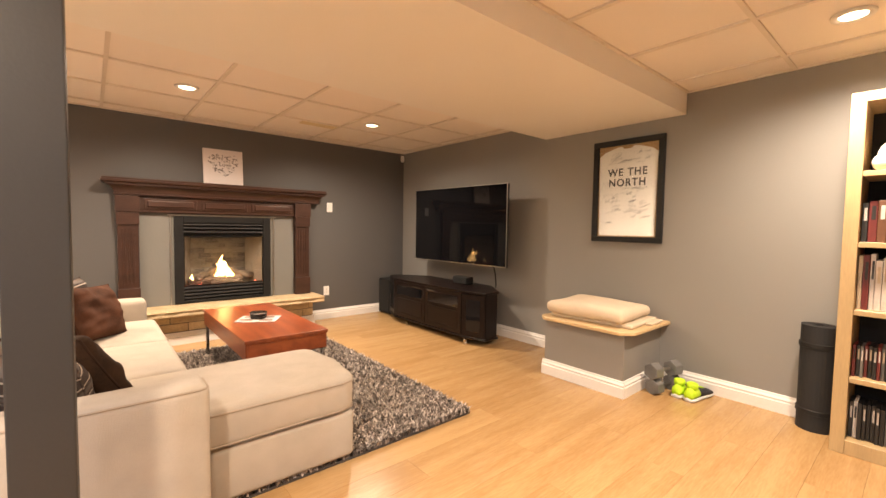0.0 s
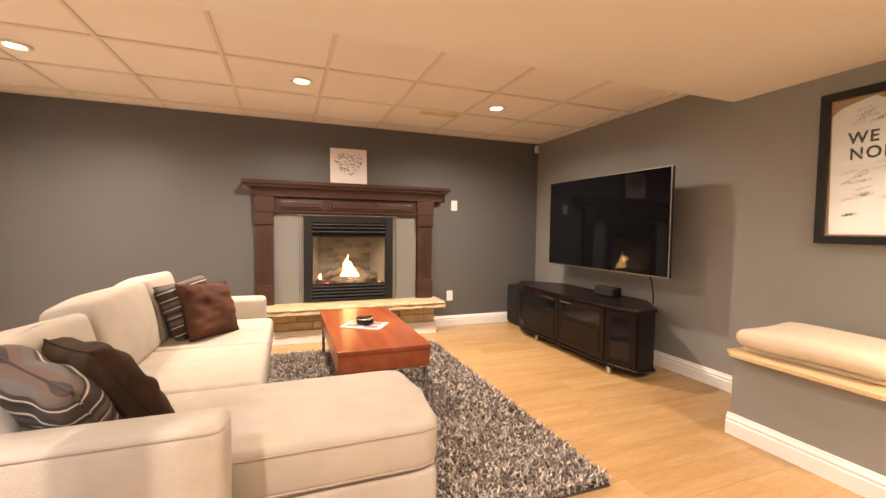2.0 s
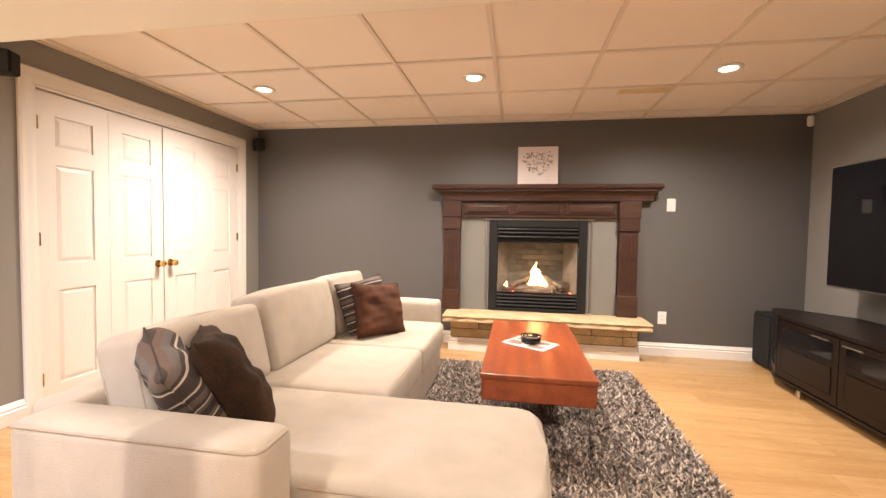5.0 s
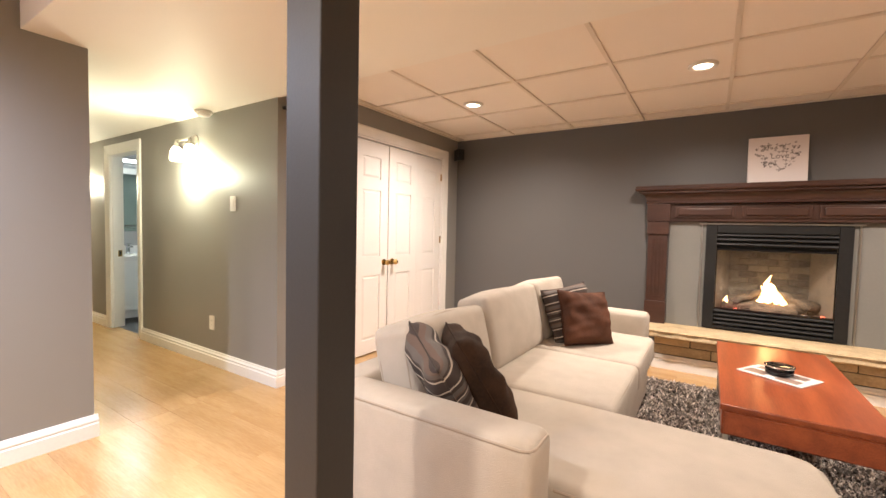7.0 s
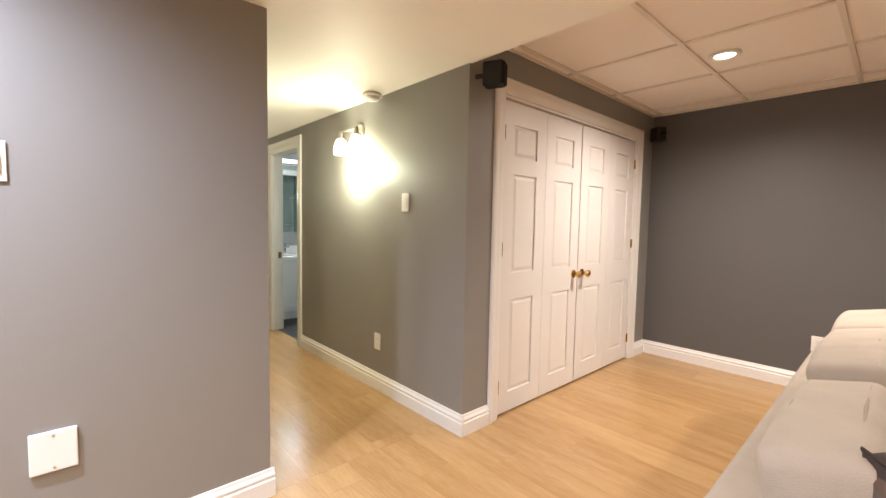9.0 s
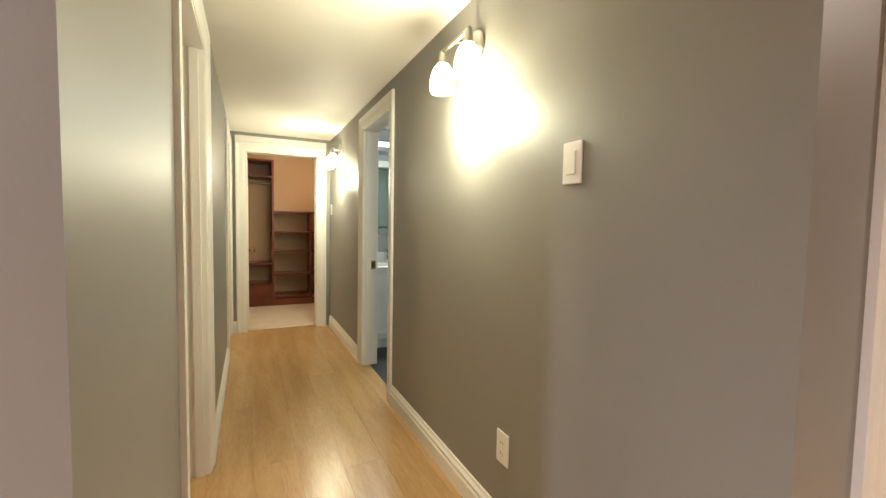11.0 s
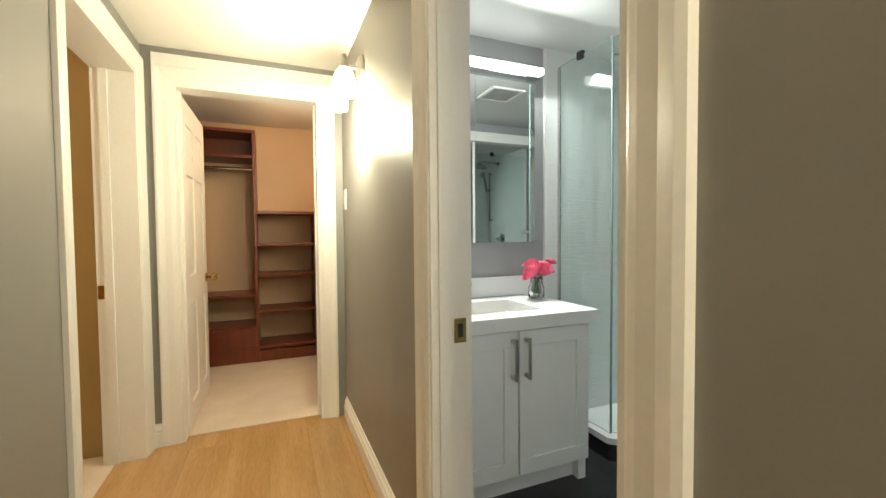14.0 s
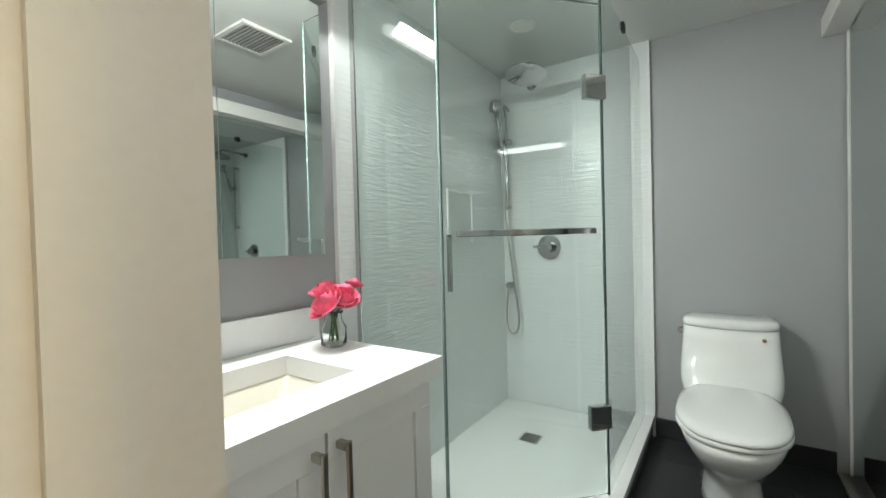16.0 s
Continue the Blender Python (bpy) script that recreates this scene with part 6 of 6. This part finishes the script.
part("backing", box(-0.1095, -0.1095, -0.004, 0.1095, 0.1095, -0.0005), GROUT, vent)
for k in range(11):
    part("slat", box(-0.1095, -0.105 + k * 0.0195, -0.011, 0.1095, -0.096 + k * 0.0195, -0.0045), mat("grey vent plastic", (0.36, 0.36, 0.35), 0.5, bump=0), vent)

# flowers in a jar
PETAL = mat("pink petal", (0.78, 0.15, 0.25), 0.6, vary=0.2, scale=30, fine=80, bump=0.2)
LEAF = mat("green leaf", (0.05, 0.13, 0.03), 0.5, vary=0.3, scale=20)
JAR = glass("jar glass", (0.98, 0.99, 0.98), ior=1.18)
fl = thing("flower_jar", "small glass jar of pink silk roses on the vanity top", "flowers", (-5.275, 3.815, 0.7605))
bm = lathe([(0.002, 0.0), (0.036, 0.0), (0.040, 0.006), (0.040, 0.058), (0.028, 0.078), (0.026, 0.10), (0.030, 0.104), (0.030, 0.110), (0.0275, 0.110), (0.0235, 0.098), (0.0255, 0.078), (0.037, 0.056), (0.037, 0.008), (0.002, 0.005)], 28)
jar = part("jar", bm, JAR, fl, "clear glass jar", True)
jar.visible_shadow = False
random.seed(3)


def rose(cx, cy, cz, r, tilt, turn):
    r *= 1.28
    bm = bmesh.new()
    for layer, (cnt, rad, hgt, open_) in enumerate(((3, 0.22, 0.92, 0.1), (5, 0.42, 0.90, 0.25), (6, 0.62, 0.82, 0.5), (7, 0.82, 0.70, 0.7), (8, 1.0, 0.55, 0.9))):
        for k in range(cnt):
            a0 = 2 * math.pi * (k + 0.37 * layer) / cnt
            w = 3.7 / cnt
            grid = []
            for i in range(7):
                row = []
                for j in range(7):
                    u, v = i / 6, j / 6 * 2 - 1
                    aa = a0 + v * w * (0.55 + 0.75 * u * (1 - 0.55 * u))
                    rr = r * rad * (0.22 + 0.78 * math.sin(min(1.0, u * 1.3) * math.pi / 2)) * (1 + (open_ - 0.75) * 0.22 * u ** 3) + 0.0015 * noise.noise(Vector((aa * 3, u * 5, layer)))
                    zz = r * (hgt * 1.15 * u * (1 - 0.10 * v * v * u) - open_ * 0.16 * u ** 4)
                    row.append(bm.verts.new((rr * math.cos(aa), rr * math.sin(aa), zz)))
                grid.append(row)
            for i in range(6):
                for j in range(6):
                    bm.faces.new((grid[i][j], grid[i][j + 1], grid[i + 1][j + 1], grid[i + 1][j]))
    bmesh.ops.transform(bm, matrix=pose(cx, cy, cz, tilt, 0, turn), verts=bm.verts)
    part("rose", bm, PETAL, fl, "pink rose bloom", True)


for cx, cy, cz, r, tilt, turn in ((0.030, -0.032, 0.122, 0.046, 42, -20), (0.0, 0.042, 0.138, 0.042, -30, -10), (0.034, 0.016, 0.136, 0.038, 34, 55), (-0.015, -0.01, 0.150, 0.042, 5, 20), (0.005, 0.085, 0.175, 0.024, -20, 0)):
    rose(cx, cy, cz, r, tilt, turn)
for k, (ax, ay, az) in enumerate(((0.028, -0.03, 0.125), (0.0, 0.05, 0.14), (0.036, 0.01, 0.14), (-0.02, -0.01, 0.15), (0.005, 0.08, 0.17))):
    part("stem", tube([(0.015 * math.cos(k * 1.3), 0.015 * math.sin(k * 1.3), 0.012), (0.006 * math.cos(k), 0.006 * math.sin(k), 0.08), (ax * 0.6, ay * 0.6, az * 0.85), (ax, ay, az)], 0.0025, 6), LEAF, fl)
for k in range(9):
    a = k * 0.75
    bm = bmesh.new()
    p = [(0, 0, 0), (0.012, 0.011, 0.004), (0.030, 0.012, 0.003), (0.046, 0, -0.004), (0.030, -0.012, 0.003), (0.012, -0.011, 0.004)]
    bm.faces.new([bm.verts.new(v) for v in p])
    q = bmesh.ops.extrude_face_region(bm, geom=list(bm.faces))
    bmesh.ops.translate(bm, vec=(0, 0, 0.001), verts=[v for v in q["geom"] if isinstance(v, bmesh.types.BMVert)])
    bmesh.ops.transform(bm, matrix=pose(0.012 * math.cos(a), 0.012 * math.sin(a) + 0.02, 0.112 + 0.005 * (k % 3), 0, -15, math.degrees(a)), verts=bm.verts)
    part("leaf", bm, LEAF, fl)

# ---- toilet ----
toi = thing("toilet", "white one-piece toilet with the lid down", "toilet", (-4.232, 5.40, 0))


def shell(levels, seg=36):
    """Rounded-rectangle rings: (half width, front y, back y, z, roundness)."""
    bm = bmesh.new()
    rings = []
    for hw, yf, yb, z, p in levels:
        ring = []
        cy, hl = (yf + yb) / 2, (yb - yf) / 2
        for k in range(seg):
            a = 2 * math.pi * k / seg
            c, s = math.cos(a), math.sin(a)
            ring.append(bm.verts.new((hw * math.copysign(abs(c) ** (2 / p), c), cy + hl * math.copysign(abs(s) ** (2 / p), s), z)))
        rings.append(ring)
    for a, b in zip(rings, rings[1:]):
        for k in range(seg):
            bm.faces.new((a[k], a[(k + 1) % seg], b[(k + 1) % seg], b[k]))
    bm.faces.new(rings[0][::-1])
    bm.faces.new(rings[-1])
    return bm


part("bowl", shell([(0.112, -0.56, -0.08, 0.0, 3), (0.106, -0.56, -0.08, 0.03, 3), (0.102, -0.57, -0.08, 0.10, 2.8), (0.110, -0.62, -0.06, 0.16, 2.6), (0.142, -0.73, -0.04, 0.225, 2.4), (0.170, -0.81, -0.03, 0.29, 2.3), (0.181, -0.845, -0.03, 0.335, 2.3), (0.182, -0.85, -0.03, 0.356, 2.3), (0.177, -0.84, -0.03, 0.368, 2.3)]), PORC, toi, "", True)
part("tank", shell([(0.178, -0.36, -0.02, 0.355, 4), (0.186, -0.35, -0.018, 0.390, 4), (0.192, -0.335, -0.016, 0.425, 4.5), (0.194, -0.285, -0.015, 0.470, 5), (0.191, -0.255, -0.013, 0.53, 5), (0.186, -0.236, -0.012, 0.60, 5), (0.182, -0.226, -0.012, 0.652, 5)]), PORC, toi, "", True)
part("tank_lid", shell([(0.181, -0.232, -0.010, 0.6545, 3.6), (0.186, -0.240, -0.006, 0.660, 3.6), (0.186, -0.240, -0.006, 0.680, 3.6), (0.178, -0.230, -0.010, 0.690, 3.6), (0.150, -0.200, -0.03, 0.695, 3.4)]), PORC, toi, "", True)
part("seat", shell([(0.175, -0.842, -0.36, 0.370, 2.15), (0.182, -0.852, -0.36, 0.377, 2.15), (0.180, -0.850, -0.36, 0.389, 2.15)]), PORC, toi, "", True)
part("seat_lid", shell([(0.179, -0.848, -0.25, 0.3925, 2.5), (0.183, -0.854, -0.25, 0.400, 2.5), (0.178, -0.845, -0.25, 0.411, 2.5), (0.157, -0.81, -0.26, 0.420, 2.5), (0.10, -0.73, -0.28, 0.427, 2.4)]), PORC, toi, "", True)
part("flush_badge", cyl(0.125, 0.618, -0.240, -0.228, 0.008, axis="y"), CHROME, toi)
part("flush_lever", box(-0.207, -0.15, 0.605, -0.184, -0.11, 0.63, 0.004), CHROME, toi, "chrome flush lever")
part("supply_valve", tube([(-0.20, -0.02, 0.16), (-0.20, -0.07, 0.16), (-0.19, -0.08, 0.22), (-0.17, -0.10, 0.36)], 0.010), CHROME, toi, "chrome supply pipe")
part("valve_knob", cyl(-0.20, 0.16, -0.10, -0.06, 0.022, axis="y"), CHROME, toi)

# ---- mirrored sliding doors and base tiles ----
MIRROR_G = mat("grey mirror", (0.62, 0.66, 0.65), 0.02, 1.0, vary=0.0, bump=0)
sd = thing("mirrored_closet_doors", "pair of mirrored sliding closet doors under a white track", "closet doors")
for y0, y1, dx in ((3.16, 4.30, 0.0), (4.26, 5.395, 0.024)):
    p = part("door", box(BATH_E - 0.030 + dx - 0.012, y0, 0.03, BATH_E - 0.018 + dx - 0.012, y1, 1.93), MIRROR_G, sd, "mirror panel")
    for a in ((y0, y0 + 0.022), (y1 - 0.022, y1)):
        part("stile", box(BATH_E - 0.046 + dx, a[0], 0.02, BATH_E - 0.0302 + dx - 0.0122, a[1], 1.94), PLASTIC_W, p, "white frame stile")
part("header_track", box(BATH_E - 0.10, 3.14, 1.935, BATH_E - 0.001, YN - 0.021, 2.02, 0.003), TRIM, sd, "white header track")
part("floor_track", box(BATH_E - 0.06, 3.14, 0.0005, BATH_E - 0.001, YN - 0.021, 0.014), NICKEL, sd)
SKIRT = solid("tile_skirting", box(-4.56, YN - 0.032, 0, BATH_E - 0.062, YN - 0.0205, 0.10, 0.001), SLATE, "charcoal tile skirting along the bathroom wall", "trim", "structure")

# ---- floor pieces ----
floor = thing("floor", "light maple laminate plank floor with a soft sheen", "floor", kind="structure")


def planks(parent, x0, x1, y0, y1, material, width=0.192, length=1.285, z0=-0.005, z1=0.0, name="plank", y_lo=None, y_hi=None):
    meshes = {}
    row, y = 0, y0
    while y < y1 - 0.01:
        lo, hi = max(y, y0 if y_lo is None else y_lo), min(y + width, y1 if y_hi is None else y_hi)
        w = hi - lo
        if w < 0.004:
            row += 1
            y += width
            continue
        x = x0 - (row * 0.437 % 1) * length
        while x < x1:
            a, b = max(x, x0), min(x + length, x1)
            if b - a > 0.03:
                key = (round(b - a, 3), round(w, 3))
                if key not in meshes:
                    bm = box(0.0004, 0.0004, z0, key[0] - 0.0004, key[1] - 0.0004, z1)
                    meshes[key] = mesh_of(name, bm, material)
                ob = new(name, meshes[key])
                ob.parent = parent
                ob.location = (a, lo, 0)
            x += length
        row += 1
        y += width


planks(floor, XL, XE, YS, YN, LAM)
planks(floor, XEND - 0.06, XL - 0.0004, YS, YN, LAM, y_lo=HS - 0.12, y_hi=HN + 0.06)
gold_floor = thing("floor_gold", "reddish wood laminate plank floor of a side room", "floor", kind="structure")
planks(gold_floor, -4.88, XL - 0.12, -0.58, HS - 0.125, CHERRY)
solid("floor_gold_base", box(-5.0, -0.7, -0.1, XL - 0.12, HS - 0.125, -0.0056), LAM_SUB, "dark underlay of the reddish floor", "floor", "structure")
bath_floor = thing("floor_bath", "charcoal rectangular floor tiles of the bathroom", "floor", kind="structure")
planks(bath_floor, BATH_W, BATH_E, HN + 0.062, YN - 0.02, SLATE, 0.303, 0.605, -0.005, 0.0, "tile")
